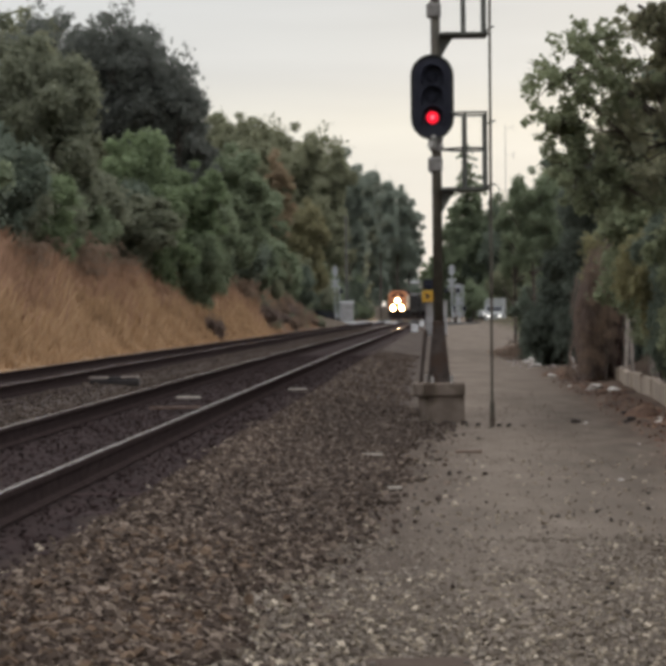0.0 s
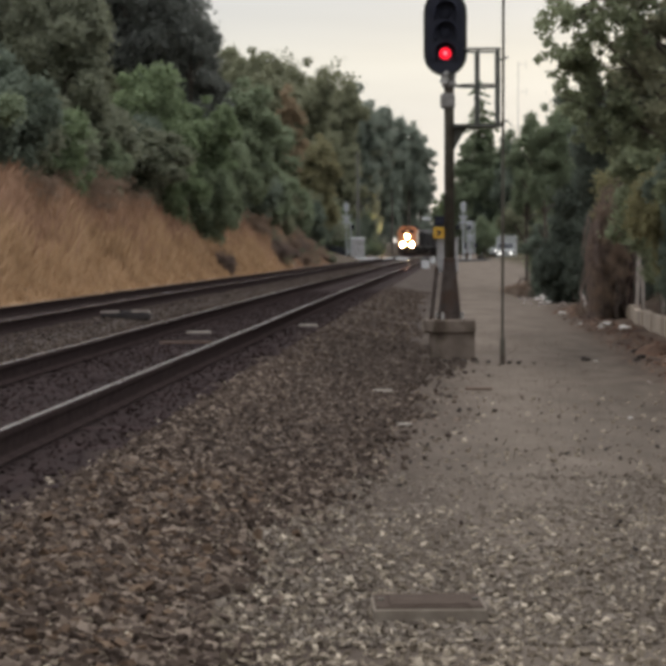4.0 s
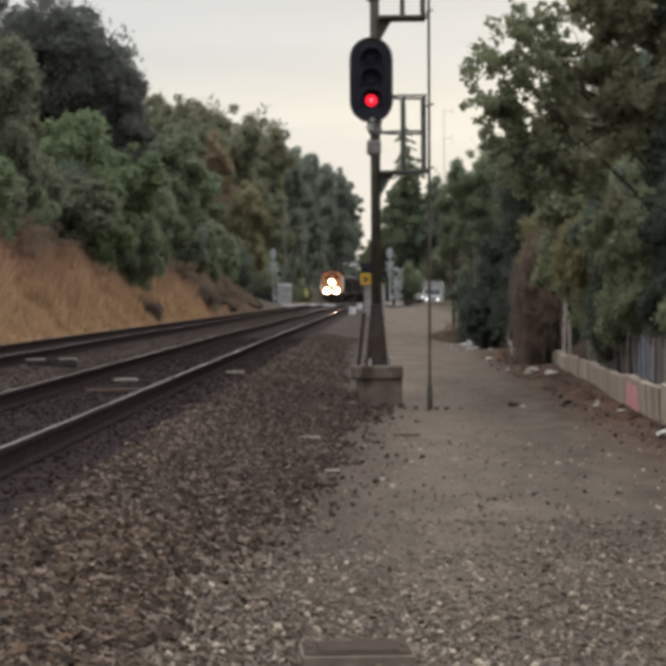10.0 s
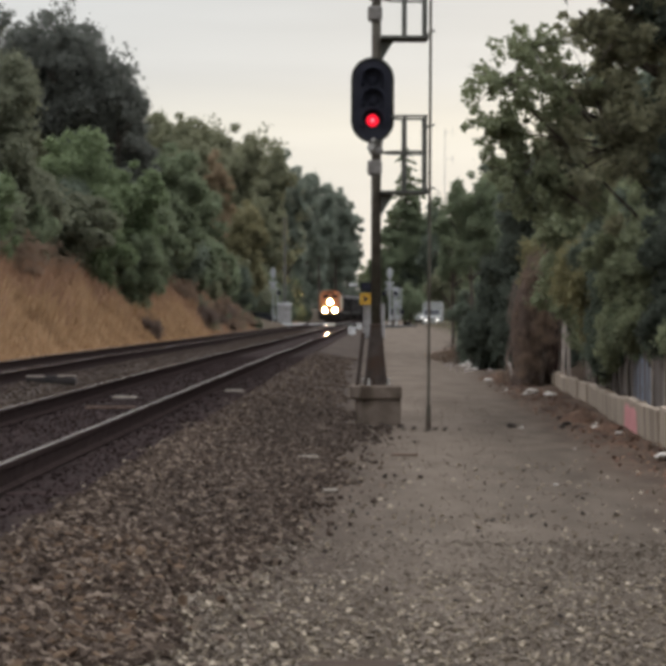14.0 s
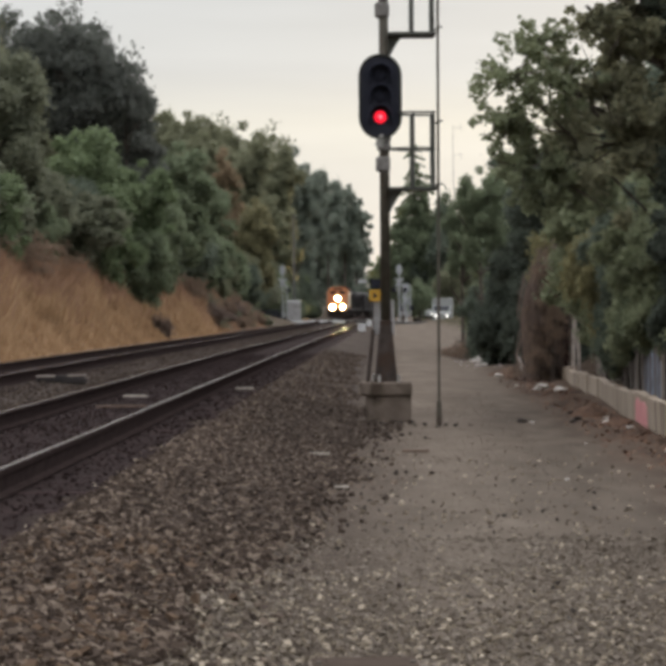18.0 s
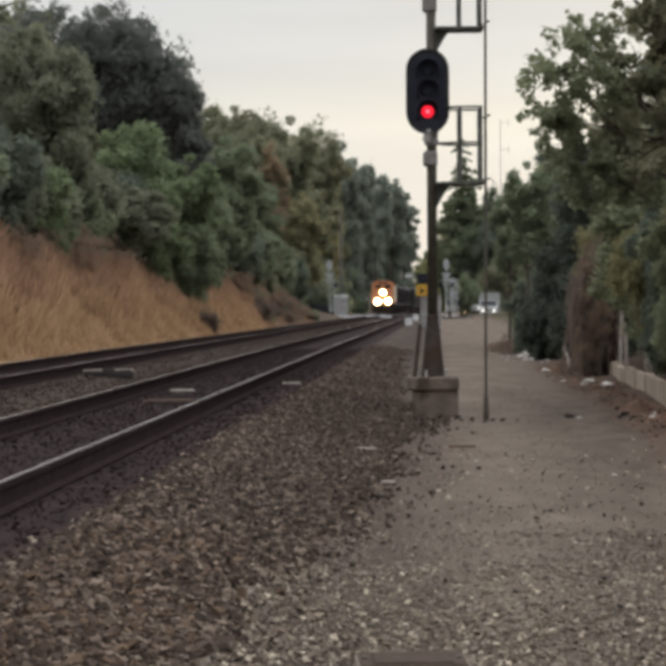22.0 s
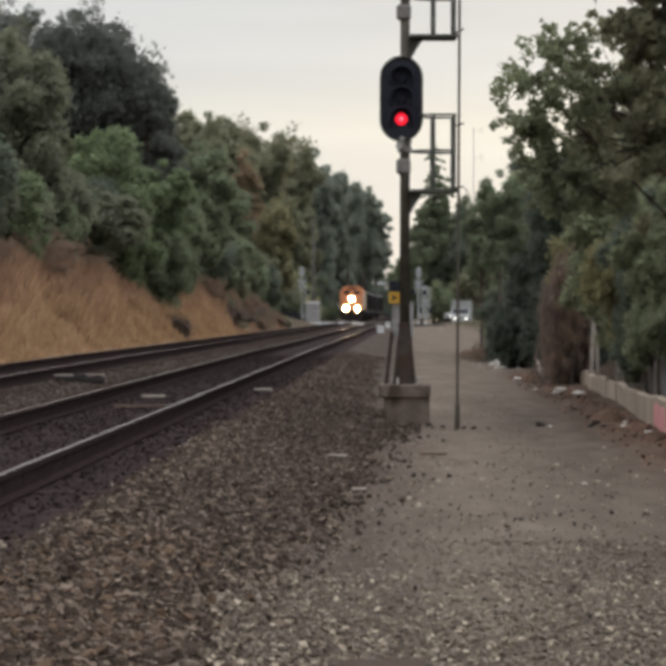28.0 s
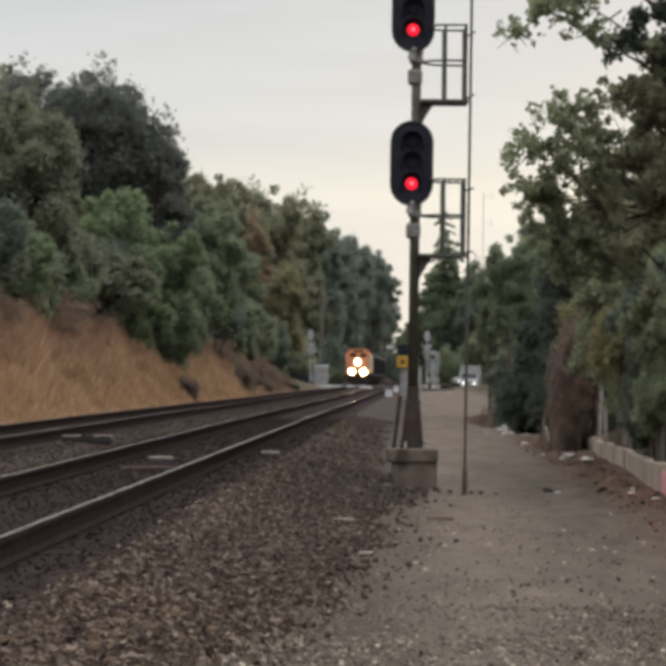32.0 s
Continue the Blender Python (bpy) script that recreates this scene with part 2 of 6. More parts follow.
M = {
    "leaf_dark": leaf("leaf_dark", (0.0996, 0.117, 0.0879), (0.138, 0.162, 0.122), (0.193, 0.227, 0.171)),
    "leaf_green": leaf("leaf_green", (0.126, 0.157, 0.0875), (0.176, 0.218, 0.122), (0.246, 0.305, 0.17)),
    "leaf_olive": leaf("leaf_olive", (0.162, 0.166, 0.108), (0.225, 0.23, 0.15), (0.315, 0.322, 0.21)),
    "leaf_brown": leaf("leaf_brown", (0.216, 0.167, 0.109), (0.3, 0.232, 0.152), (0.42, 0.325, 0.213)),
    "leaf_yellow": leaf("leaf_yellow", (0.173, 0.16, 0.085), (0.24, 0.222, 0.118), (0.336, 0.311, 0.165)),
    "leaf_gold": leaf("leaf_gold", (0.18, 0.171, 0.104), (0.248, 0.232, 0.135), (0.333, 0.306, 0.171)),
    # far trees' leaves, paled in the base colour for distance haze
    "leaf_hazed": leaf("leaf_hazed", (0.163, 0.186, 0.153), (0.218, 0.247, 0.202), (0.299, 0.332, 0.267)),
    "leaf_oak": leaf("leaf_oak", (0.107, 0.112, 0.0979), (0.148, 0.156, 0.136), (0.207, 0.218, 0.19)),
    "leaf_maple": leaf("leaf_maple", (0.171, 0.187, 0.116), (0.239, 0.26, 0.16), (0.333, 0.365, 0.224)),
    # very dark leaves: shade among the overhanging bushes is put into the colour
    "leaf_shade": leaf("leaf_shade", (0.0576, 0.067, 0.0518), (0.08, 0.093, 0.072), (0.112, 0.13, 0.101)),
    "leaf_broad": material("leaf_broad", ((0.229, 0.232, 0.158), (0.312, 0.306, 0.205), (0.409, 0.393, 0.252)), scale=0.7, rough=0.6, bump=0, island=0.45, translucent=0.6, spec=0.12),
    "leaf_dull": leaf("leaf_dull", (0.123, 0.129, 0.0895), (0.17, 0.179, 0.124), (0.238, 0.251, 0.174)),
    "leaf_mid": leaf("leaf_mid", (0.135, 0.158, 0.0992), (0.187, 0.219, 0.138), (0.261, 0.307, 0.193)),
    "vine": leaf("dry_vine", (0.124, 0.0955, 0.0775), (0.185, 0.14, 0.116), (0.258, 0.194, 0.16)),
    "dry_brush": leaf("dry_brush", (0.162, 0.121, 0.0891), (0.243, 0.178, 0.13), (0.34, 0.251, 0.186)),
    "bark": material("bark", ((0.0574, 0.0456, 0.0374), (0.114, 0.096, 0.08)), 6, 0.95, bump=0.8, bump_scale=18, spec=0.06),
    "straw": material("dry_grass", ((0.181, 0.116, 0.0671), (0.361, 0.237, 0.136), (0.542, 0.378, 0.232)), 0.3, 0.9, bump=0, island=0.25, translucent=0.3, spec=0.05),
    "rail_side": material("rusty_rail", ((0.022, 0.016, 0.015), (0.038, 0.028, 0.026)), 12, 1.0, metal=0.0, bump=0.3, spec=0.0),
    "rail_top": material("polished_rail", ((0.4, 0.37, 0.345), (0.54, 0.5, 0.47)), 5, 0.26, metal=0.9, bump=0),
    "tie": material("creosoted_tie", ((0.0134, 0.00727, 0.00689), (0.0286, 0.0159, 0.0146)), 7, 0.9, bump=0.6, bump_scale=30, random_ob=0.4, spec=0.06),
    "stone": material("ballast_stone", ((0.0269, 0.0192, 0.0148), (0.0472, 0.0344, 0.0263), (0.0728, 0.0542, 0.0414), (0.159, 0.124, 0.096)), 1.2, 0.95, bump=0.4, bump_scale=120, island=0.88, spec=0.06),
    "stone_dark": material("oily_ballast_stone", ((0.0178, 0.0116, 0.0107), (0.0228, 0.0151, 0.0137), (0.0305, 0.0205, 0.0184)), 2, 0.95, bump=0.4, bump_scale=120, island=0.7, spec=0.06),
    "stone_stained": material("dirt_stained_ballast", ((0.0273, 0.0201, 0.0161), (0.0409, 0.031, 0.0247), (0.0596, 0.0458, 0.0361), (0.108, 0.0852, 0.0675)), 1.2, 0.95, bump=0.4, bump_scale=120, island=0.85, spec=0.05),
    "steel_dark": material("weathered_mast_paint", ((0.0496, 0.044, 0.0328), (0.084, 0.0744, 0.056)), 9, 0.7, metal=0.1, bump=0.15, stain=((0.0528, 0.0376, 0.0272), 4)),
    "casting": material("rusted_casting", ((0.036, 0.0288, 0.0248), (0.06, 0.048, 0.0416)), 9, 0.85, metal=0.0, bump=0.25, stain=((0.048, 0.032, 0.024), 5), spec=0.05),
    "steel_grey": material("galvanised_steel", ((0.247, 0.237, 0.213), (0.406, 0.394, 0.371)), 14, 0.55, metal=0.5, bump=0.1),
    "clamp_grey": material("dull_galvanised_clamp", ((0.128, 0.118, 0.108), (0.208, 0.196, 0.18)), 14, 0.6, metal=0.2, bump=0.1),
    "reddish_straw": material("reddish_dry_grass", ((0.176, 0.11, 0.0722), (0.299, 0.185, 0.121), (0.422, 0.277, 0.189)), 0.3, 0.9, bump=0, island=0.25, translucent=0.3, spec=0.05),
    "steel_walk": material("dull_platform_steel", ((0.0562, 0.0585, 0.0506), (0.113, 0.113, 0.0992)), 10, 0.7, metal=0.3, bump=0.1),
    "black": material("matt_black_paint", ((0.0146, 0.0148, 0.0202), (0.0314, 0.0319, 0.0378)), 6, 0.9, bump=0.1, spec=0.06),
    "face": material("dull_signal_face", ((0.024, 0.025, 0.034), (0.034, 0.035, 0.044)), 6, 0.9, bump=0.1, spec=0.06),
    "visor": material("dark_visor_paint", ((0.028, 0.03, 0.045), (0.038, 0.04, 0.057)), 6, 0.9, bump=0.1, spec=0.06),
    "black_rim": material("faded_black_paint", ((0.0274, 0.0274, 0.0225), (0.0624, 0.0624, 0.0524)), 6, 0.7, bump=0.1),
    "red_lamp": material("lit_red_lens", ((0.5, 0.01, 0.02), (0.6, 0.02, 0.03)), 6, 0.3, bump=0, emit=((1.0, 0.012, 0.035), 1.2)),
    "red_core": material("lit_red_bulb", ((0.6, 0.1, 0.1), (0.7, 0.12, 0.12)), 6, 0.3, bump=0, emit=((1.0, 0.16, 0.2), 1.6)),
    "dead_lens": material("unlit_lens", ((0.02, 0.021, 0.029), (0.03, 0.031, 0.041)), 6, 0.9, bump=0, spec=0.05),
    "concrete": material("weathered_concrete", ((0.0955, 0.0754, 0.0604), (0.156, 0.126, 0.101)), 5, 0.92, bump=0.4, bump_scale=50, stain=((0.0595, 0.0451, 0.0336), 3), spec=0.06),
    "wall_panel": material("grey_wall_panel", ((0.203, 0.162, 0.122), (0.345, 0.283, 0.218)), 3, 0.9, bump=0.3, random_ob=0.3, stain=((0.131, 0.099, 0.0703), 2.6), grain=(1.56, 1.41, 0.174)),
    "paint_pink": material("pink_spray_paint", ((0.422, 0.167, 0.167), (0.552, 0.254, 0.254)), 5, 0.7, bump=0.2),
    "paint_blue": material("blue_sprayed_board", ((0.111, 0.101, 0.092), (0.148, 0.163, 0.207), (0.326, 0.37, 0.459)), 5, 0.8, bump=0.2, grain=(2, 2, 1)),
    "board": material("weathered_board", ((0.0936, 0.0773, 0.0648), (0.186, 0.158, 0.139)), 4, 0.9, bump=0.5, random_ob=0.5, grain=(3, 3, 0.3)),
    "wood_pale": material("pale_split_wood", ((0.24, 0.209, 0.17), (0.346, 0.315, 0.271)), 9, 0.85, bump=0.3),
    "wood_weathered": material("grey_weathered_wood", ((0.228, 0.192, 0.16), (0.372, 0.318, 0.281)), 9, 0.9, bump=0.3),
    "wood_brown": material("brown_wood", ((0.0675, 0.0438, 0.0303), (0.122, 0.0808, 0.0574)), 9, 0.9, bump=0.3),
    "white": material("white_enamel", ((0.493, 0.499, 0.493), (0.597, 0.604, 0.597)), 4, 0.5, bump=0.05, stain=((0.358, 0.348, 0.325), 2)),
    "case_grey": material("aluminium_case", ((0.21, 0.2, 0.195), (0.3, 0.29, 0.282)), 3, 0.5, metal=0.1, bump=0.05),
    "hut_grey": material("pale_grey_hut_paint", ((0.25, 0.24, 0.235), (0.33, 0.32, 0.31)), 3, 0.6, bump=0.05, stain=((0.2, 0.19, 0.18), 2)),
    "yellow": material("yellow_sign", ((0.389, 0.212, 0.0212), (0.495, 0.283, 0.0353)), 5, 0.6, bump=0.05),
    "orange": material("orange_locomotive_paint", ((0.5, 0.21, 0.1), (0.6, 0.26, 0.13)), 2, 0.5, bump=0.05),
    "loco_dark": material("dark_underframe", ((0.0169, 0.0157, 0.0157), (0.0394, 0.0338, 0.0315)), 3, 0.8, bump=0.2, spec=0.06),
    "loco_pale": material("pale_stripe_paint", ((0.434, 0.354, 0.252), (0.536, 0.458, 0.346)), 3, 0.5, bump=0.05),
    "headlight": material("lit_headlight", ((0.9, 0.85, 0.7), (1, 0.95, 0.8)), 3, 0.3, bump=0, emit=((1.0, 0.66, 0.3), 2600.0)),
    # self-lit warm tone that imitates the bloom round the headlights
    "reflector": material("headlight_bloom", ((0.8, 0.6, 0.35), (0.9, 0.7, 0.45)), 3, 0.2, bump=0, emit=((1.0, 0.66, 0.32), 2.0)),
    "rust_stone": material("rusty_stone", ((0.0612, 0.041, 0.0276), (0.0918, 0.062, 0.0418), (0.133, 0.094, 0.0646)), 2, 0.95, bump=0.4, bump_scale=120, island=0.8, spec=0.05),
    "glass": material("dark_window_glass", ((0.01, 0.012, 0.014), (0.02, 0.022, 0.025)), 2, 0.06, bump=0),
    "car_grey": material("dull_freight_car_paint", ((0.0122, 0.0111, 0.0111), (0.0223, 0.0202, 0.0202)), 2, 0.8, bump=0.2, stain=((0.0263, 0.0182, 0.0142), 0.8)),
    "van": material("dull_white_truck_paint", ((0.2, 0.205, 0.195), (0.27, 0.275, 0.262)), 3, 0.5, metal=0.0, bump=0),
    "dark_car": material("dark_blue_car_paint", ((0.0096, 0.0112, 0.016), (0.016, 0.0176, 0.024)), 3, 0.35, bump=0),
    "car_lamp": material("lit_car_headlamp", ((0.9, 0.9, 0.9), (1, 1, 1)), 3, 0.3, bump=0, emit=((1.0, 0.95, 0.85), 1.2)),
    "pole": material("weathered_pole", ((0.0852, 0.0804, 0.0744), (0.133, 0.128, 0.12)), 5, 0.9, bump=0.3),
    "signal_grey": material("dull_aluminium_paint", ((0.222, 0.23, 0.23), (0.341, 0.348, 0.348)), 4, 0.6, metal=0.1, bump=0.05),
    "asphalt": material("asphalt", ((0.0506, 0.0506, 0.0506), (0.084, 0.0824, 0.0787)), 6, 0.9, bump=0.3),
    "litter": material("dead_leaf_litter", ((0.0522, 0.0282, 0.0206), (0.104, 0.0566, 0.039), (0.191, 0.122, 0.0816)), 3, 0.9, bump=0.3, island=0.7, spec=0.06),
    "soil": material("reddish_soil", ((0.0528, 0.0326, 0.0225), (0.113, 0.071, 0.0492)), 6, 0.95, bump=0.8, bump_scale=30, spec=0.05),
    "paper": material("white_litter", ((0.334, 0.314, 0.28), (0.437, 0.406, 0.36)), 6, 0.8, bump=0.2),
    "debris": material("pale_debris", ((0.163, 0.134, 0.118), (0.282, 0.244, 0.222), (0.474, 0.429, 0.4)), 3, 0.9, bump=0.2, island=0.8),
    "cover": material("composite_cover", ((0.0471, 0.0347, 0.027), (0.0704, 0.0532, 0.0422)), 12, 0.95, bump=0.4, bump_scale=140, spec=0.03),
    "stone_path": material("path_gravel", ((0.107, 0.087, 0.068), (0.123, 0.101, 0.08), (0.138, 0.115, 0.092), (0.19, 0.162, 0.132)), 1.2, 0.95, bump=0.4, bump_scale=120, island=0.85, spec=0.04),
    "stone_bright": material("bright_gravel", ((0.0898, 0.071, 0.0522), (0.158, 0.129, 0.095), (0.219, 0.182, 0.136), (0.367, 0.312, 0.237)), 1.2, 0.95, bump=0.4, bump_scale=120, island=0.85, spec=0.06),
    "cover_frame": material("cover_frame", ((0.129, 0.106, 0.0844), (0.189, 0.16, 0.127)), 12, 0.95, bump=0.3, spec=0.03),
    "dirt_lump": material("dark_clod", ((0.0172, 0.0135, 0.0108), (0.0345, 0.027, 0.0212)), 9, 0.95, bump=0.5),
}


def zone(t, geo, stops):
    """A mask across the railway: rises from 0 to 1 between two offsets from the near track's middle line, with a ragged edge."""
    link = t.links.new
    sep = t.nodes.new("ShaderNodeSeparateXYZ")
    link(geo.outputs["Position"], sep.inputs[0])
    along = t.nodes.new("ShaderNodeMath")
    along.operation = "MULTIPLY_ADD"
    along.inputs[1].default_value, along.inputs[2].default_value = -0.0434, 3.37
    link(sep.outputs["Y"], along.inputs[0])
    off = t.nodes.new("ShaderNodeMath")
    link(sep.outputs["X"], off.inputs[0])
    link(along.outputs[0], off.inputs[1])
    n = t.nodes.new("ShaderNodeTexNoise")
    n.inputs["Scale"].default_value, n.inputs["Detail"].default_value = 0.8, 5
    link(geo.outputs["Position"], n.inputs["Vector"])
    wob = t.nodes.new("ShaderNodeMath")
    wob.operation = "MULTIPLY_ADD"
    wob.inputs[1].default_value = 1.0
    link(n.outputs["Fac"], wob.inputs[0])
    link(off.outputs[0], wob.inputs[2])
    r = t.nodes.new("ShaderNodeMapRange")
    r.inputs["From Min"].default_value, r.inputs["From Max"].default_value = stops[0] + 0.5, stops[1] + 0.5
    link(wob.outputs[0], r.inputs["Value"])
    return r.outputs[0]


def ground_material():
    m = bpy.data.materials.new("ground")
    m.use_nodes = True
    t, p = m.node_tree, m.node_tree.nodes["Principled BSDF"]
    link = t.links.new
    p.inputs["Roughness"].default_value, p.inputs["Specular IOR Level"].default_value = 0.95, 0.04
    geo = t.nodes.new("ShaderNodeNewGeometry")

    wheel_wise = t.nodes.new("ShaderNodeVectorMath")
    wheel_wise.operation = "MULTIPLY"
    wheel_wise.inputs[1].default_value = (1.0, 0.3, 1.0)
    link(geo.outputs["Position"], wheel_wise.inputs[0])

    def noisy(scale, *colours):
        n, r = t.nodes.new("ShaderNodeTexNoise"), t.nodes.new("ShaderNodeValToRGB")
        n.inputs["Scale"].default_value, n.inputs["Detail"].default_value = scale, 8
        link(wheel_wise.outputs[0], n.inputs["Vector"])
        link(n.outputs["Fac"], r.inputs[0])
        r.color_ramp.elements[0].position, r.color_ramp.elements[1].position = 0.3, 0.7
        r.color_ramp.elements[0].color, r.color_ramp.elements[1].color = (*colours[0], 1), (*colours[1], 1)
        return r.outputs[0]

    def mixed(fac, a, b):
        x = t.nodes.new("ShaderNodeMix")
        x.data_type = "RGBA"
        link(fac, x.inputs[0])
        link(a, x.inputs[6])
        link(b, x.inputs[7])
        return x.outputs[2]

    def dusty(tone, near=36, full=52, low=(0.1, 0.08, 0.0627), high=(0.143, 0.116, 0.0921)):
        """Fine pale dust covers the ground farther along."""
        far, n, wob, r = t.nodes.new("ShaderNodeSeparateXYZ"), t.nodes.new("ShaderNodeTexNoise"), t.nodes.new("ShaderNodeMath"), t.nodes.new("ShaderNodeMapRange")
        n.inputs["Scale"].default_value, n.inputs["Detail"].default_value = 0.35, 5
        wob.operation, wob.inputs[1].default_value = "MULTIPLY_ADD", 30.0
        r.inputs["From Min"].default_value, r.inputs["From Max"].default_value = near, full
        link(geo.outputs["Position"], far.inputs[0])
        link(geo.outputs["Position"], n.inputs["Vector"])
        link(n.outputs["Fac"], wob.inputs[0])
        link(far.outputs["Y"], wob.inputs[2])
        link(wob.outputs[0], r.inputs["Value"])
        return mixed(r.outputs[0], tone, noisy(1.2, low, high))

    colour = noisy(0.5, (0.0755, 0.0888, 0.0351), (0.197, 0.148, 0.0703))
    for stops, tone in (((-10.5, -9.5), dusty(noisy(0.7, (0.115, 0.0731, 0.0427), (0.217, 0.141, 0.0798)), 165, 190, (0.055, 0.045, 0.034), (0.11, 0.086, 0.064))), ((-6.6, -5.9), noisy(9, (0.0345, 0.0284, 0.023), (0.0824, 0.0675, 0.0545))),
                        ((-5.4, -5.1), noisy(5, (0.0212, 0.0144, 0.0129), (0.0375, 0.0264, 0.0236))), ((-2.75, -2.5), noisy(16, (0.0305, 0.0235, 0.0197), (0.0652, 0.051, 0.0425))),
                        ((-1.35, -1.2), noisy(5, (0.0172, 0.0112, 0.0103), (0.0262, 0.0172, 0.0157))), ((1.24, 1.36), dusty(noisy(22, (0.0277, 0.02, 0.0156), (0.0588, 0.0432, 0.0334)), 46, 66, (0.0449, 0.035, 0.0285), (0.0653, 0.052, 0.0427))),
                        ((2.65, 3.7), dusty(noisy(3.5, (0.086, 0.069, 0.0535), (0.126, 0.103, 0.082)))), ((4.1, 5.0), dusty(noisy(3.0, (0.058, 0.0455, 0.035), (0.1, 0.081, 0.0635)), 50, 70)), ((5.3, 6.0), dusty(noisy(2.5, (0.046, 0.031, 0.0225), (0.088, 0.063, 0.047)), 70, 92)),
                        ((7.5, 8.5), noisy(0.5, (0.0345, 0.0303, 0.0192), (0.0689, 0.0574, 0.0321)))):
        colour = mixed(zone(t, geo, stops), colour, tone)
    drawn = t.nodes.new("ShaderNodeVectorMath")
    drawn.operation = "MULTIPLY"
    drawn.inputs[1].default_value = (1.0, 0.17, 1.0)
    link(geo.outputs["Position"], drawn.inputs[0])
    patches = t.nodes.new("ShaderNodeTexNoise")
    patches.inputs["Scale"].default_value, patches.inputs["Detail"].default_value = 1.6, 6
    link(drawn.outputs[0], patches.inputs["Vector"])
    tint = t.nodes.new("ShaderNodeMapRange")
    for key, value in (("From Min", 0.32), ("From Max", 0.68), ("To Min", 0.84), ("To Max", 1.08)):
        tint.inputs[key].default_value = value
    link(patches.outputs["Fac"], tint.inputs["Value"])
    toned = t.nodes.new("ShaderNodeVectorMath")
    toned.operation = "SCALE"
    link(colour, toned.inputs[0])
    link(tint.outputs[0], toned.inputs["Scale"])
    link(toned.outputs[0], p.inputs["Base Color"])
    n = t.nodes.new("ShaderNodeTexNoise")
    n.inputs["Scale"].default_value, n.inputs["Detail"].default_value = 45, 5
    link(geo.outputs["Position"], n.inputs["Vector"])
    b = t.nodes.new("ShaderNodeBump")
    b.inputs["Strength"].default_value, b.inputs["Distance"].default_value = 0.6, 0.02
    link(n.outputs["Fac"], b.inputs["Height"])
    link(b.outputs[0], p.inputs["Normal"])
    return m


for key, value in (("Coat Weight", 0.45), ("Coat Roughness", 0.06)):
    M["rail_top"].node_tree.nodes["Principled BSDF"].inputs[key].default_value = value
M["ground"] = ground_material()

# ---- the plan: offsets s from the near track's middle line, y along the view ----
SPACING, GAUGE = 3.83, 1.39


def track_x(y, s=0.0):
    return -3.37 + 0.0434 * y + (max(0.0, y - 410) ** 2 / 500 if y < 660 else 125 + (y - 660)) + s


def drop(y):
    return -0.00125 * min(max(y - 60, 0), 300)


PROFILE = ((-1500, 40), (-140, 30), (-60, 17), (-30, 10), (-20, 7), (-14, 4.8), (-10.4, 2.9), (-7.4, 0.3), (-6.6, 0.02), (-6.1, 0.06), (-5.4, 0.26), (-2.7, 0.26), (-1.96, 0.19), (-1.3, 0.26), (1.25, 0.26), (2.1, 0.12), (2.9, 0.0),
           (5.2, 0.0), (5.9, 0.02), (6.45, 0.03), (7.4, 0.15), (8.2, 0.45), (12, 0.8), (1500, 3))


def profile(s):
    return float(np.interp(s, [p[0] for p in PROFILE], [p[1] for p in PROFILE]))


def ground_z(x, y):
    return base_z(x - track_x(y), y)


def base_z(s, y):
    """The ground's height; the hill ends beyond the curve."""
    z = profile(s)
    return (z if s > -7.3 else 0.3 + (z - 0.3) * float(np.interp(y, (200, 226, 480, 620), (1, 0.3, 0.3, 0)))) + drop(y)


def mesh_from(name, verts, faces, mat, smooth=False):
    me = bpy.data.meshes.new(name)
    me.from_pydata([tuple(v) for v in verts] if not isinstance(verts, np.ndarray) else verts.tolist(), [], faces.tolist() if isinstance(faces, np.ndarray) else faces)
    me.materials.append(mat)
    if smooth:
        me.polygons.foreach_set("use_smooth", [True] * len(me.polygons))
    me.update()
    return me


def part(name, bm, mat, parent=None, label="", at=None, smooth=False):
    """Links a bmesh as one mesh object, under parent if given."""
    me = bpy.data.meshes.new(name)
    bm.to_mesh(me)
    bm.free()
    me.materials.append(mat)
    if smooth:
        me.polygons.foreach_set("use_smooth", [True] * len(me.polygons))
    ob = new(name, me)
    if parent:
        ob.parent = parent
    if at:
        ob.matrix_basis = at
    if label:
        ob["label"] = label
    return ob


def shared(name, me, parent, m=None, label=""):
    ob = new(name, me)
    ob.parent = parent
    if m:
        ob.matrix_basis = m
    if label:
        ob["label"] = label
    return ob


def thing(name, at, label, category, group=""):
    ob = new(name)
    ob.empty_display_size = 0.2
    ob.matrix_basis = at
    return tagged(ob, label, category, group)


def box(sx, sy, sz, cx=0, cy=0, cz=0, bevel=0.0, turn=None, bm=None):
    """A block of that size round a centre."""
    bm = bm or bmesh.new()
    m = Matrix.Translation((cx, cy, cz)) @ (turn or Matrix()) @ Matrix.Diagonal((sx, sy, sz, 1))
    vs = bmesh.ops.create_cube(bm, size=1, matrix=m)["verts"]
    if bevel:
        es = list({e for v in vs for e in v.link_edges})
        bmesh.ops.bevel(bm, geom=es, offset=bevel, segments=1, affect="EDGES", clamp_overlap=True)
    return bm


def rod(a, b, r1, r2=None, sides=10, bm=None):
    """A round bar from a to b."""
    bm = bm or bmesh.new()
    a, b = Vector(a), Vector(b)
    m = Matrix.Translation((a + b) / 2) @ (b - a).to_track_quat("Z", "Y").to_matrix().to_4x4()
    bmesh.ops.create_cone(bm, cap_ends=True, segments=sides, radius1=r1, radius2=r1 if r2 is None else r2, depth=(b - a).length, matrix=m)
    return bm


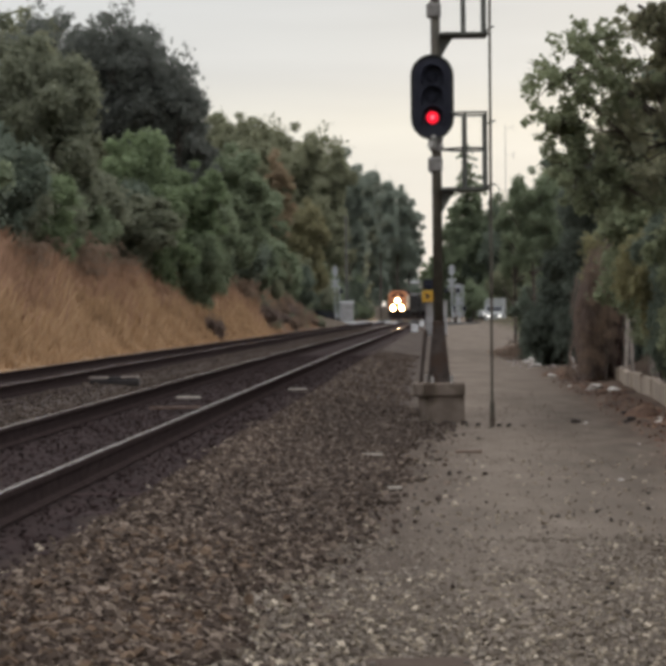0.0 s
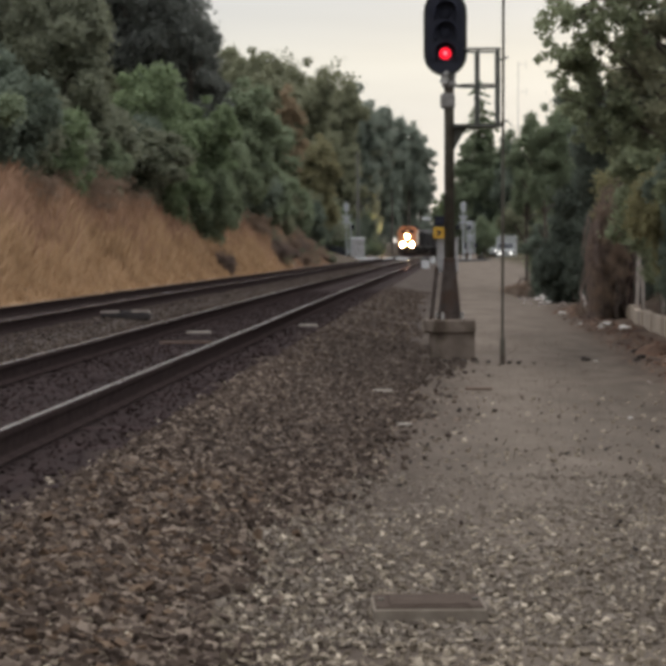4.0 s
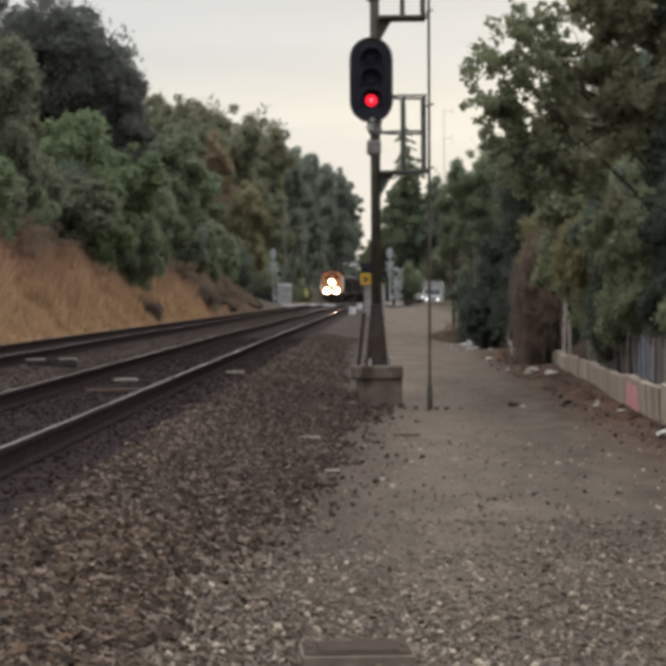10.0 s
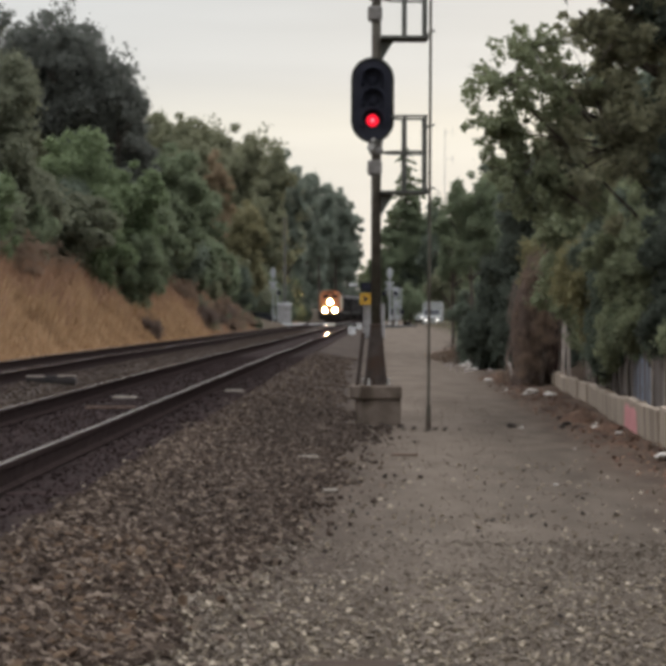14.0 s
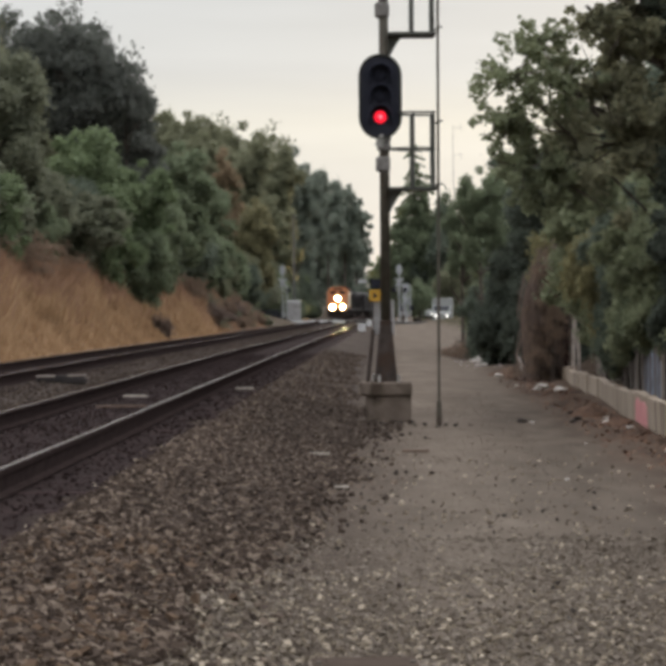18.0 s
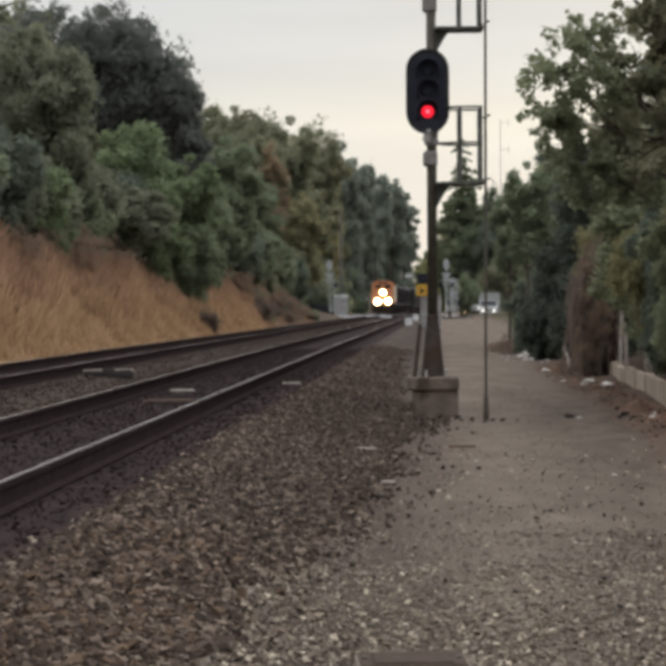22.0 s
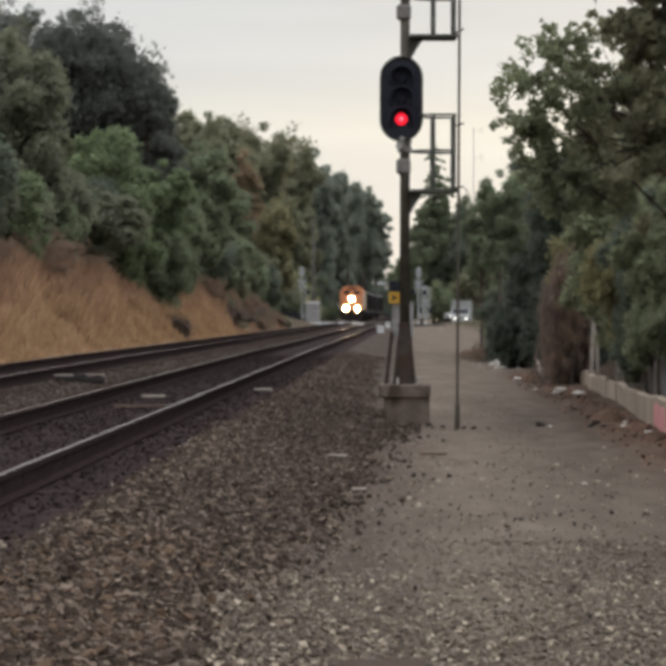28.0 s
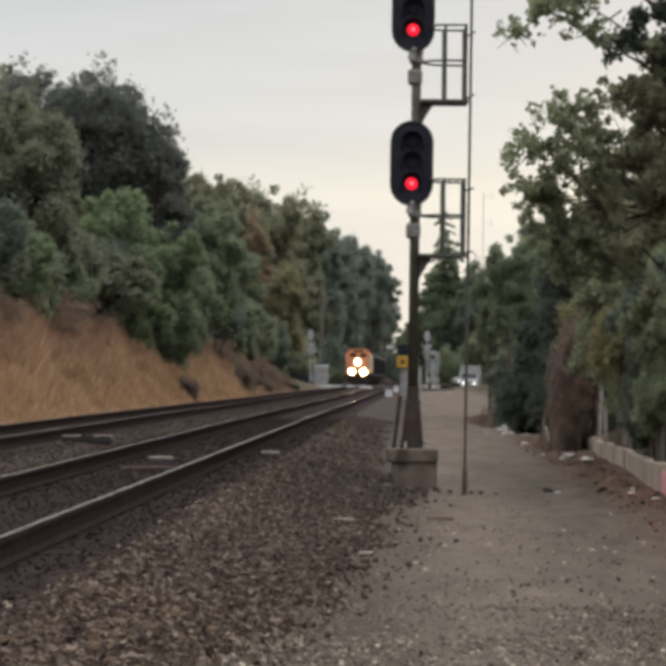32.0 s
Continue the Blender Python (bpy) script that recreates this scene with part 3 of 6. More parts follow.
def tube(points, radii, sides=6):
    """One bent round bar through the points."""
    bm, loops = bmesh.new(), []
    pts = [Vector(p) for p in points]
    for k, p in enumerate(pts):
        way = (pts[min(k + 1, len(pts) - 1)] - pts[max(k - 1, 0)]).normalized()
        side = way.cross(Vector((0, 0, 1)) if abs(way.z) < 0.9 else Vector((1, 0, 0))).normalized()
        up = side.cross(way)
        loops.append([bm.verts.new(p + (side * math.cos(a) + up * math.sin(a)) * radii[k]) for a in np.linspace(0, 2 * math.pi, sides, endpoint=False)])
    for a, b in zip(loops, loops[1:]):
        for k in range(sides):
            bm.faces.new((a[k], a[(k + 1) % sides], b[(k + 1) % sides], b[k]))
    bm.faces.new(loops[0][::-1])
    bm.faces.new(loops[-1])
    bmesh.ops.recalc_face_normals(bm, faces=bm.faces)
    return bm


def lathe(rings, sides=16, bm=None, x=0, y=0):
    """A turned shape from rings of (radius, height)."""
    bm = bm or bmesh.new()
    loops = [[bm.verts.new((x + r * math.cos(2 * math.pi * k / sides), y + r * math.sin(2 * math.pi * k / sides), z)) for k in range(sides)] for r, z in rings]
    for a, b in zip(loops, loops[1:]):
        for k in range(sides):
            bm.faces.new((a[k], a[(k + 1) % sides], b[(k + 1) % sides], b[k]))
    bm.faces.new(loops[0][::-1])
    bm.faces.new(loops[-1])
    return bm


def prism(outline, depth, bm=None, axis="y", base=0.0):
    """An outline in x and z (or y and z for axis x), given depth along the axis from base."""
    bm = bm or bmesh.new()
    def place(a, b, d):
        return (a, d, b) if axis == "y" else (d, a, b)
    front = [bm.verts.new(place(a, b, base)) for a, b in outline]
    back = [bm.verts.new(place(a, b, base + depth)) for a, b in outline]
    n = len(outline)
    bm.faces.new(front)
    bm.faces.new(back[::-1])
    for k in range(n):
        bm.faces.new((front[k], back[k], back[(k + 1) % n], front[(k + 1) % n]))
    bmesh.ops.recalc_face_normals(bm, faces=bm.faces)
    return bm


def stadium(w, h, n=12):
    """An upright oval outline: straight sides, round ends."""
    r = w / 2
    top = [(r * math.cos(a), h / 2 - r + r * math.sin(a)) for a in np.linspace(0, math.pi, n)]
    return top + [(-x, -z) for x, z in top]


# ---- ground ----
def build_ground():
    ss = np.array(sorted({*np.linspace(-7.4, -10.4, 9), *np.linspace(-14, -11, 4), *np.linspace(1.25, 7, 24), *[p[0] for p in PROFILE], 20, 60, 250, -300, -90, -45}))
    ys = np.array(sorted({*np.arange(-60, 8, 8), *np.arange(8, 60, 0.8), *np.arange(60, 200, 4), *np.arange(200, 660, 12), 660, 800, 1000, 1400, 2000, 3000, 4500}))
    verts = []
    for y in ys:
        for s in ss:
            x = track_x(y, s)
            z = base_z(s, y)
            rough = 0.0 if -5.4 < s < 1.3 else min(0.02 if 1.2 < s < 6 else 0.35, 0.02 + 0.03 * max(0, abs(s) - 6))
            z += rough * noise.noise((x * 0.5, y * 0.5, 3.1)) + (0.5 * rough * noise.noise((x * 1.7, y * 1.7, 0.2)))
            verts.append((x, y, z))
    n = len(ss)
    faces = [(r * n + c, r * n + c + 1, (r + 1) * n + c + 1, (r + 1) * n + c) for r in range(len(ys) - 1) for c in range(n - 1)]
    tagged(new("ground", mesh_from("ground", verts, faces, M["ground"], True)), "sloping ground of ballast, grey dirt path and dry banks", "ground", kind="structure")


build_ground()


def shoulder(y):
    """How far the ballast reaches over the path, at y."""
    return np.interp(y, (9, 12, 16, 20, 33, 60, 200), (2.4, 2.5, 2.65, 2.92, 2.95, 2.6, 2.5)) + 0.1 * np.sin(0.9 * y) + 0.07 * np.sin(2.3 * y + 1)


def stones(name, count, s_range, y_range, size, mat, label, seed, lift=0.0, power=1.0, flat=0.5):
    """Many loose stones strewn over a strip, as one mesh."""
    rng = np.random.default_rng(seed)
    y = y_range[0] + (y_range[1] - y_range[0]) * rng.random(count * 3) ** power
    inner, outer = (shoulder(y) + e[0] if isinstance(e, tuple) else e for e in s_range)
    s = inner + (outer - inner) * rng.random(count * 3) + np.where(rng.random(count * 3) < 0.1, rng.exponential(0.14, count * 3), 0) * np.where(inner > 1, 1, 0)
    x = -3.37 + 0.0434 * y + s
    keep = np.abs(x - 0.012 * y) < 0.172 * y + 0.4
    x, y, s = x[keep][:count], y[keep][:count], s[keep][:count]
    n = len(x)
    z = np.interp(s, [p[0] for p in PROFILE], [p[1] for p in PROFILE]) + np.array([drop(v) for v in y])
    r = size[0] + (size[1] - size[0]) * rng.random(n) ** 2
    cube = np.array([(a, b, c) for a in (-1, 1) for b in (-1, 1) for c in (-1, 1)], float)
    v = cube[None] * (0.55 + 0.5 * rng.random((n, 8, 3))) * (0.7 + 0.6 * rng.random((n, 1, 3)))
    v[:, :, 2] *= flat
    q = rng.normal(size=(n, 4)) * (1, 0.3, 0.3, 1)
    q /= np.linalg.norm(q, axis=1, keepdims=True)
    w, i, j, k = q.T
    rot = np.stack([1 - 2 * (j * j + k * k), 2 * (i * j - k * w), 2 * (i * k + j * w), 2 * (i * j + k * w), 1 - 2 * (i * i + k * k), 2 * (j * k - i * w),
                    2 * (i * k - j * w), 2 * (j * k + i * w), 1 - 2 * (i * i + j * j)], 1).reshape(n, 3, 3)
    v = np.einsum("nij,nkj->nki", rot, v) * r[:, None, None] + np.stack([x, y, z + lift + r * 0.25 + 0.012 * rng.random(n)], 1)[:, None]
    quads = np.array([(0, 1, 3, 2), (4, 6, 7, 5), (0, 4, 5, 1), (2, 3, 7, 6), (0, 2, 6, 4), (1, 5, 7, 3)])
    faces = (quads[None] + 8 * np.arange(n)[:, None, None]).reshape(-1, 4)
    tagged(new(name, mesh_from(name, v.reshape(-1, 3), faces, mat)), label, "gravel", kind="stuff")


# ---- railway ----
def rail_run(name, s, y0, y1, parent, label):
    """A flat-bottomed rail along the track; its head is a bright part of its own."""
    ys = [*np.arange(y0, 410, 30), *np.arange(410, y1, 6)]
    foot = [(-0.07, 0), (0.07, 0), (0.07, 0.012), (0.012, 0.03), (0.012, 0.13), (0.036, 0.14), (0.036, 0.174), (0.03, 0.1785), (-0.03, 0.1785), (-0.036, 0.174), (-0.036, 0.14), (-0.012, 0.13), (-0.012, 0.03), (-0.07, 0.012)]
    head = [(a, 0.181 - a * a / 0.3) for a in np.linspace(0.015, -0.015, 9)]
    made = None
    for part_name, outline, mat in ((name, foot, "rail_side"), ("rail_head", head, "rail_top")):
        n, verts, faces = len(outline), [], []
        for y in ys:
            verts += [(track_x(y, s + a), y, 0.27 + drop(y) + b) for a, b in outline]
        for r in range(len(ys) - 1):
            faces += [(r * n + k, (r + 1) * n + k, (r + 1) * n + (k + 1) % n, r * n + (k + 1) % n) for k in range(n if outline is foot else n - 1)]
        ob = new(part_name, mesh_from(part_name, verts, faces, M[mat], outline is head))
        ob.parent = made or parent
        made = made or ob
    made["label"] = label


def railway(s, label, detailed):
    track = thing("railway_track", Matrix(), label, "track", "railway tracks")
    for side in (-1, 1):
        rail_run("rail", s + side * (GAUGE / 2 + 0.036), -30, 640, track, "rusty steel rail with a polished head")
    tie_me = mesh_from("tie", *block(2.6, 0.23, 0.17), M["tie"])
    ys = np.arange(6, 6 + 0.52 * detailed, 0.52)
    rng = random.Random(int(s * 10) + 7)
    for y in ys:
        shared("tie", tie_me, track, pose(track_x(y, s) + rng.uniform(-0.03, 0.03), y, 0.172 + drop(y) + rng.uniform(-0.006, 0.006), 0, 0, rng.uniform(-1, 1) - 2.5))
    verts, faces = [], []
    bv, bf = block(2.6, 0.23, 0.17)
    for y in (*np.arange(-30, 6, 0.52), *np.arange(ys[-1] + 0.52, 420, 0.52)):
        base = len(verts)
        verts += [(v[0] + track_x(y, s), v[1] + y, v[2] + 0.172 + drop(y)) for v in bv]
        faces += [tuple(base + k for k in f) for f in bf]
    ob = new("tie_run", mesh_from("tie_run", verts, faces, M["tie"]))
    ob.parent = track
    tagged(ob, kind="stuff")
    return track


def block(sx, sy, sz):
    c = [(a * sx / 2, b * sy / 2, d * sz / 2) for a in (-1, 1) for b in (-1, 1) for d in (-1, 1)]
    return c, [(0, 1, 3, 2), (4, 6, 7, 5), (0, 4, 5, 1), (2, 3, 7, 6), (0, 2, 6, 4), (1, 5, 7, 3)]


# ---- plants ----
def leaf_mesh(name, centres, radii, count, size, mat, seed, core=0.0):
    """A crown of single leaves set round clumps; leaves of the core are larger and lie inside."""
    rng = np.random.default_rng(seed)
    centres, radii = np.asarray(centres, float), np.asarray(radii, float)
    pick = rng.choice(len(centres), count, p=radii ** 2 / (radii ** 2).sum())
    d = rng.normal(size=(count, 3))
    d /= np.linalg.norm(d, axis=1, keepdims=True)
    inside = rng.random(count) < core
    reach = np.where(inside, 0.5 + 0.28 * rng.random(count), 0.5 + 0.63 * rng.random(count))
    reach = np.where(rng.random(count) < 0.12, reach * 1.3, reach)
    p = centres[pick] + d * (radii[pick] * reach)[:, None]
    nrm = d * 0.35 + rng.normal(size=(count, 3)) * 0.7 + (0, 0, 0.25)
    nrm /= np.linalg.norm(nrm, axis=1, keepdims=True)
    a = np.cross(nrm, rng.normal(size=(count, 3)))
    a /= np.linalg.norm(a, axis=1, keepdims=True)
    b = np.cross(nrm, a)
    ln = size * (0.6 + 0.8 * rng.random(count)) * np.where(inside, 2.1, 1.0)
    wd = ln * (0.30 + 0.16 * rng.random(count))
    ln, wd = ln[:, None] * 0.5, wd[:, None]
    fold = nrm * wd * 0.35
    v = np.stack([p - a * ln, p + b * wd + fold, p + a * ln, p - b * wd + fold], 1).reshape(-1, 3)
    k = 4 * np.arange(count)[:, None]
    faces = np.concatenate([k + (0, 1, 2), k + (0, 2, 3)], 1).reshape(-1, 3)
    return mesh_from(name, v, faces, mat)


def clumps(seed, n, aspect, spread=(0.4, 0.85), radius=(0.2, 0.4), taper=0.0):
    rng = np.random.default_rng(seed)
    d = rng.normal(size=(n, 3))
    d /= np.linalg.norm(d, axis=1, keepdims=True)
    c = d * (spread[0] + (spread[1] - spread[0]) * rng.random(n))[:, None]
    if taper:
        c[:, :2] *= (1 - taper * (c[:, 2:] + 1) / 2)
    c[:, 2] *= aspect
    return c, radius[0] + (radius[1] - radius[0]) * rng.random(n)


def sprays(centres, radii, seed):
    """Thin flat sprays of many small leaf tufts in place of each clump."""
    rng = np.random.default_rng(seed)
    c = np.repeat(centres, 22, 0)
    r = np.repeat(radii, 22)
    c = c + rng.normal(size=c.shape) * (0.62, 0.62, 0.3) * r[:, None]
    return c, r * (0.1 + 0.16 * rng.random(len(r)))


SHAPES = {"round": (1, 70, 1.0, (0.15, 0.84), (0.13, 0.3), 21000, 0.051, 0.0), "tall": (2, 84, 1.7, (0.25, 0.86), (0.13, 0.28), 23000, 0.055, 0.0), "airy": (3, 26, 1.2, (0.3, 0.85), (0.16, 0.34), 8000, 0.04, 0.0),
          "bush": (4, 44, 0.8, (0.2, 0.78), (0.15, 0.36), 14000, 0.061, 0.0), "column": (6, 110, 2.7, (0.25, 0.86), (0.14, 0.3), 25000, 0.062, 0.0), "broad": (5, 62, 0.9, (0.2, 0.86), (0.12, 0.29), 20000, 0.051, 0.0)}
CROWNS = {}


def crown(shape, mat):
    if (shape, mat) not in CROWNS:
        seed, n, aspect, spread, radius, count, size, taper = SHAPES[shape]
        base = next((m for (s, _), m in CROWNS.items() if s == shape), None)
        if base:
            me = base.copy()
            me.materials[0] = M[mat]
        else:
            c, r = clumps(seed, n, aspect, spread, radius, taper)
            if shape == "airy":
                c, r = sprays(c, r, seed)
            lo, hi = (c - r[:, None]).min(0), (c + r[:, None]).max(0)
            c, r = (c - (lo + hi) / 2) * 2 / (hi - lo) * (1, 1, aspect), r * 2 / (hi - lo)[:2].mean()
            me = leaf_mesh("crown", c, r, count, size, M[mat], seed, 0.0 if shape == "airy" else 0.32)
        CROWNS[shape, mat] = me
    return CROWNS[shape, mat]


TRUNK = {}


def trunk_mesh(lean):
    """A tapered trunk with limbs, from 0 to 1 in height, about 0.05 thick."""
    if lean not in TRUNK:
        rng = random.Random(lean)
        bm, spine = bmesh.new(), [Vector((0, 0, 0))]
        for k in range(5):
            spine.append(spine[-1] + Vector((rng.uniform(-0.03, 0.03), rng.uniform(-0.03, 0.03), 0.2)))
        for k in range(5):
            rod(spine[k], spine[k + 1], 0.032 - 0.005 * k, 0.027 - 0.005 * k, 8, bm)
        for k in range(9):
            a = spine[rng.randint(2, 5)]
            turn = rng.uniform(0, 6.28)
            b = a + Vector((0.28 * math.cos(turn), 0.28 * math.sin(turn), rng.uniform(0.08, 0.3)))
            rod(a, b, 0.013, 0.004, 6, bm)
        me = bpy.data.meshes.new("trunk")
        bm.to_mesh(me)
        bm.free()
        me.materials.append(M["bark"])
        TRUNK[lean] = me
    return TRUNK[lean]


def tree(x, y, low, top, r, shape, mat, label, name="tree", group="trees on the bank", seed=0):
    """A tree that fills the heights low to top with its crown and stands on the ground below."""
    rng = random.Random(int(x * 37 + y * 11) + seed)
    g = ground_z(x, y)
    root = thing(name, pose(x, y, g - 0.1, 0, 0, rng.uniform(0, 360)), label, "shrub" if name == "shrub" else "tree", group)
    mid, half = (low + top) / 2 - g + 0.1, (top - low) / 2
    if shape != "airy":
        shape = "column" if half > 2.1 * r else "tall" if half > 1.35 * r else "round" if shape == "tall" else shape
    aspect = SHAPES[shape][2]
    t = new("trunk", trunk_mesh(rng.randint(0, 3)))
    t.parent = root
    height = max(0.5, mid + half * (0.05 if shape != "airy" else -0.45))
    thick = (1.2 + r * 1.3) * (0.45 if name == "shrub" else 1)
    t.scale = (thick, thick, height)
    c = new("crown", crown(shape, mat))
    c.parent = root
    c.location, c.scale = (0, 0, mid), (r, r, half / aspect)
    return root


# ---- things: the bank and its plants ----
def bank():
    fixed = (
        # x, y, low, top, radius, shape, leaf
        (-11.4, 104, 3.0, 13.0, 2.7, "tall", "leaf_dull", "broad olive-brown tree leaning over a dry bank"),
        (-14.3, 108, 4.0, 14.4, 3.0, "round", "leaf_dull", "olive-brown tree on the bank"),
        (-10.6, 140, 8.0, 17.2, 3.6, "round", "leaf_oak", "tall dark evergreen oak with a broad ragged crown"),
        (-12.6, 143, 8.0, 18.6, 3.6, "round", "leaf_oak", "tall dark evergreen oak with a broad ragged crown"),
        (-8.3, 140, 7.0, 14.6, 2.2, "round", "leaf_oak", "dark evergreen tree beside a taller one"),
        (-7.6, 141, 5.0, 12.2, 1.5, "round", "leaf_oak", "dark evergreen tree beside a taller one"),
        (-9.5, 139.5, 12.0, 16.6, 1.9, "airy", "leaf_oak", "dark oak top with thin sprays of leaves"),
        (-14.6, 142, 7.0, 18.4, 3.4, "round", "leaf_oak", "tall dark evergreen oak with a broad ragged crown"),
        (-17.2, 144, 7.0, 18.3, 3.2, "round", "leaf_oak", "tall dark evergreen oak with a broad ragged crown"),
        (-15.4, 141, 14.0, 19.3, 2.6, "airy", "leaf_oak", "dark tree with a thin top"),
        (-11.2, 140, 13.5, 19.2, 2.6, "airy", "leaf_oak", "dark tree with a thin top"),
        (-8.2, 139, 10.5, 16.3, 1.8, "airy", "leaf_oak", "dark oak top with thin sprays of leaves"),
        (-8.9, 122, 4.4, 10.3, 3.0, "round", "leaf_green", "bright green tree above dry grass"),
        (-6.9, 124.5, 1.2, 5.4, 1.7, "round", "leaf_mid", "dull green bush tree above dry grass"),
        (-8.6, 120, 1.5, 7.2, 2.5, "round", "leaf_green", "green tree above dry grass"),
        (-6.8, 126, 3.8, 9.0, 1.9, "round", "leaf_green", "green tree above dry grass"),
        (-10.2, 118, 2.2, 7.8, 2.2, "round", "leaf_dark", "dark tree in the shade of larger ones"),
        (-10.6, 92, 2.2, 6.9, 1.7, "round", "leaf_green", "green bush tree at the top of the bank"),
        (-12.6, 90, 2.6, 8.2, 2.0, "round", "leaf_dull", "olive bush tree on the bank"),
        (-6.9, 142, 2.2, 8.6, 2.5, "round", "leaf_mid", "dark green tree behind dry grass"),
        (-6.8, 160, 3.4, 12.2, 3.0, "round", "leaf_mid", "dull green tree behind dry grass"),
        (-8.3, 280, 9, 23.0, 4.0, "round", "leaf_olive", "olive tree on the skyline of a slope"),
        (-4.6, 300, 9, 23.8, 4.2, "broad", "leaf_olive", "olive tree on the skyline of a slope"),
        (-0.7, 330, 9, 24.2, 4.2, "round", "leaf_olive", "olive tree on the skyline of a slope"),
        (2.3, 352, 8, 23.0, 3.8, "broad", "leaf_hazed", "dark tree on the skyline of a slope"),
        (-6.2, 190, 3.0, 12.6, 3.2, "round", "leaf_mid", "dull green tree on the bank"),
        (-9.0, 165, 2.4, 11.5, 2.9, "round", "leaf_dark", "dark green tree behind dry grass"),
        (-4.9, 229, 7.0, 16.2, 1.6, "tall", "leaf_brown", "tall tree with reddish brown autumn leaves"),
        (-5.3, 232, 7.0, 15.4, 2.1, "round", "leaf_olive", "olive tree mixed with brown leaves"),
        (-7.4, 232, 6.5, 18.0, 3.0, "round", "leaf_olive", "olive tree high on the slope"),
        (-9.2, 250, 10.5, 21.2, 3.2, "broad", "leaf_olive", "olive tree on the top of the slope"),
        (-12.5, 255, 11, 22.5, 3.4, "broad", "leaf_olive", "olive tree on the top of the slope"),
        (-6.3, 310, 17, 25.8, 3.6, "airy", "leaf_olive", "thin-crowned tree against the sky"),
        (-1.8, 350, 18, 27.8, 4.2, "airy", "leaf_olive", "thin-crowned tree against the sky"),
        (-3.6, 335, 8, 24.0, 4.0, "round", "leaf_olive", "olive tree on the slope"),
        (-8.5, 300, 8, 22.0, 4.4, "round", "leaf_olive", "olive tree on the slope"),
        (1.2, 356, 8, 24.5, 3.2, "broad", "leaf_hazed", "dark thin tree against the sky"),
        (-2.9, 245, 2.0, 12.4, 2.9, "round", "leaf_gold", "tree with yellowing leaves at the bank's foot"),
        (-1.6, 325, 1.8, 18.5, 3.8, "tall", "leaf_olive", "dull tree on the slope"),
        (-0.2, 340, 1.8, 16, 3.6, "round", "leaf_olive", "dull tree on the slope"),
        (2.0, 380, 9.0, 23.2, 3.6, "broad", "leaf_olive", "tall dark tree at the railway curve"),
        (4.6, 402, 9.0, 24.8, 3.9, "round", "leaf_hazed", "tall dark tree at the railway curve"),
        (8.2, 430, 9.0, 24.6, 3.9, "broad", "leaf_hazed", "tall dark tree at the railway curve"),
        (11.6, 452, 8, 23.8, 3.8, "round", "leaf_hazed", "tall dark tree at the railway curve"),
        (14.0, 466, 8.0, 22.0, 3.2, "broad", "leaf_hazed", "dark round tree at the railway curve"),
        (2.4, 385, 0.5, 13.0, 4.0, "round", "leaf_hazed", "dark tree at the railway curve"),
        (6.6, 440, 0.5, 15.0, 4.4, "round", "leaf_hazed", "dark tree at the railway curve"),
        (10.6, 462, 0.5, 14.0, 4.4, "round", "leaf_hazed", "dark tree at the railway curve"),
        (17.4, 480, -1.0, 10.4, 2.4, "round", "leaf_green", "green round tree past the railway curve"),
        (15.6, 476, -1.0, 6.5, 2.2, "round", "leaf_hazed", "dark tree at the railway curve"),
        (20.0, 486, -1.0, 6.5, 2.4, "round", "leaf_hazed", "dark tree past the railway curve"),
        (13.5, 480, 0.5, 13.0, 4.2, "round", "leaf_hazed", "dark tree at the railway curve"),
    )
    for x, y, low, top, r, shape, mat, label in fixed:
        tree(x, y, low, top, r, shape, mat, label)
    rng = random.Random(5)
    kinds = (("leaf_dark", "dark green shrub at the top of a dry bank"), ("leaf_dull", "olive shrub at the top of a dry bank"), ("leaf_mid", "green shrub at the top of a dry bank"), ("leaf_mid", "dull green shrub in the shade of trees"))
    for k in range(46):
        y = 80 + 320 * (k / 46) ** 1.25
        s = -11.2 - rng.uniform(0, 2.5)
        x = track_x(y, s)
        mat, label = kinds[rng.randrange(4)]
        g = ground_z(x, y)
        h = rng.uniform(2.4, 4.2) * (1 + y / 500)
        tree(x, y, g - 0.6, g + h, rng.uniform(1.7, 2.6) * (1 + y / 600), "bush" if k % 2 else "round", mat, label, "shrub", "shrubs on the bank")
    for k in range(26):
        y = 200 + 200 * k / 26
        x = track_x(y, -9.3 - rng.uniform(0, 2) - (2.2 if 250 < y < 300 else 0))
        g = ground_z(x, y)
        tree(x, y, g - 0.2, g + rng.uniform(3, 6), rng.uniform(1.5, 2.4), "round" if k % 2 else "bush", ("leaf_dark", "leaf_olive", "leaf_dark")[k % 3], "shaded shrub at the foot of a wooded bank", "shrub", "shrubs on the bank")
    for k in range(44):
        y = 95 + 320 * (k / 44)
        s = -14.5 - rng.uniform(0, 13)
        x = track_x(y, s)
        g = ground_z(x, y)
        h = rng.uniform(7, 10.5) + y / 90
        tree(x, y, g + 0.5, g + h, rng.uniform(2.6, 3.8), ("round", "tall", "broad")[k % 3], ("leaf_mid", "leaf_olive", "leaf_olive")[rng.randrange(3)], "leafy tree on the wooded slope", "tree", "wood on the slope")
    for x, y, r, h, shape in ((-5.78, 119.5, 0.3, 0.85, "bush"), (-5.7, 120.4, 0.5, 1.3, "airy"), (-5.36, 120, 0.34, 1.0, "bush"), (-5.34, 119.6, 0.5, 1.25, "airy")):
        g = ground_z(x, y)
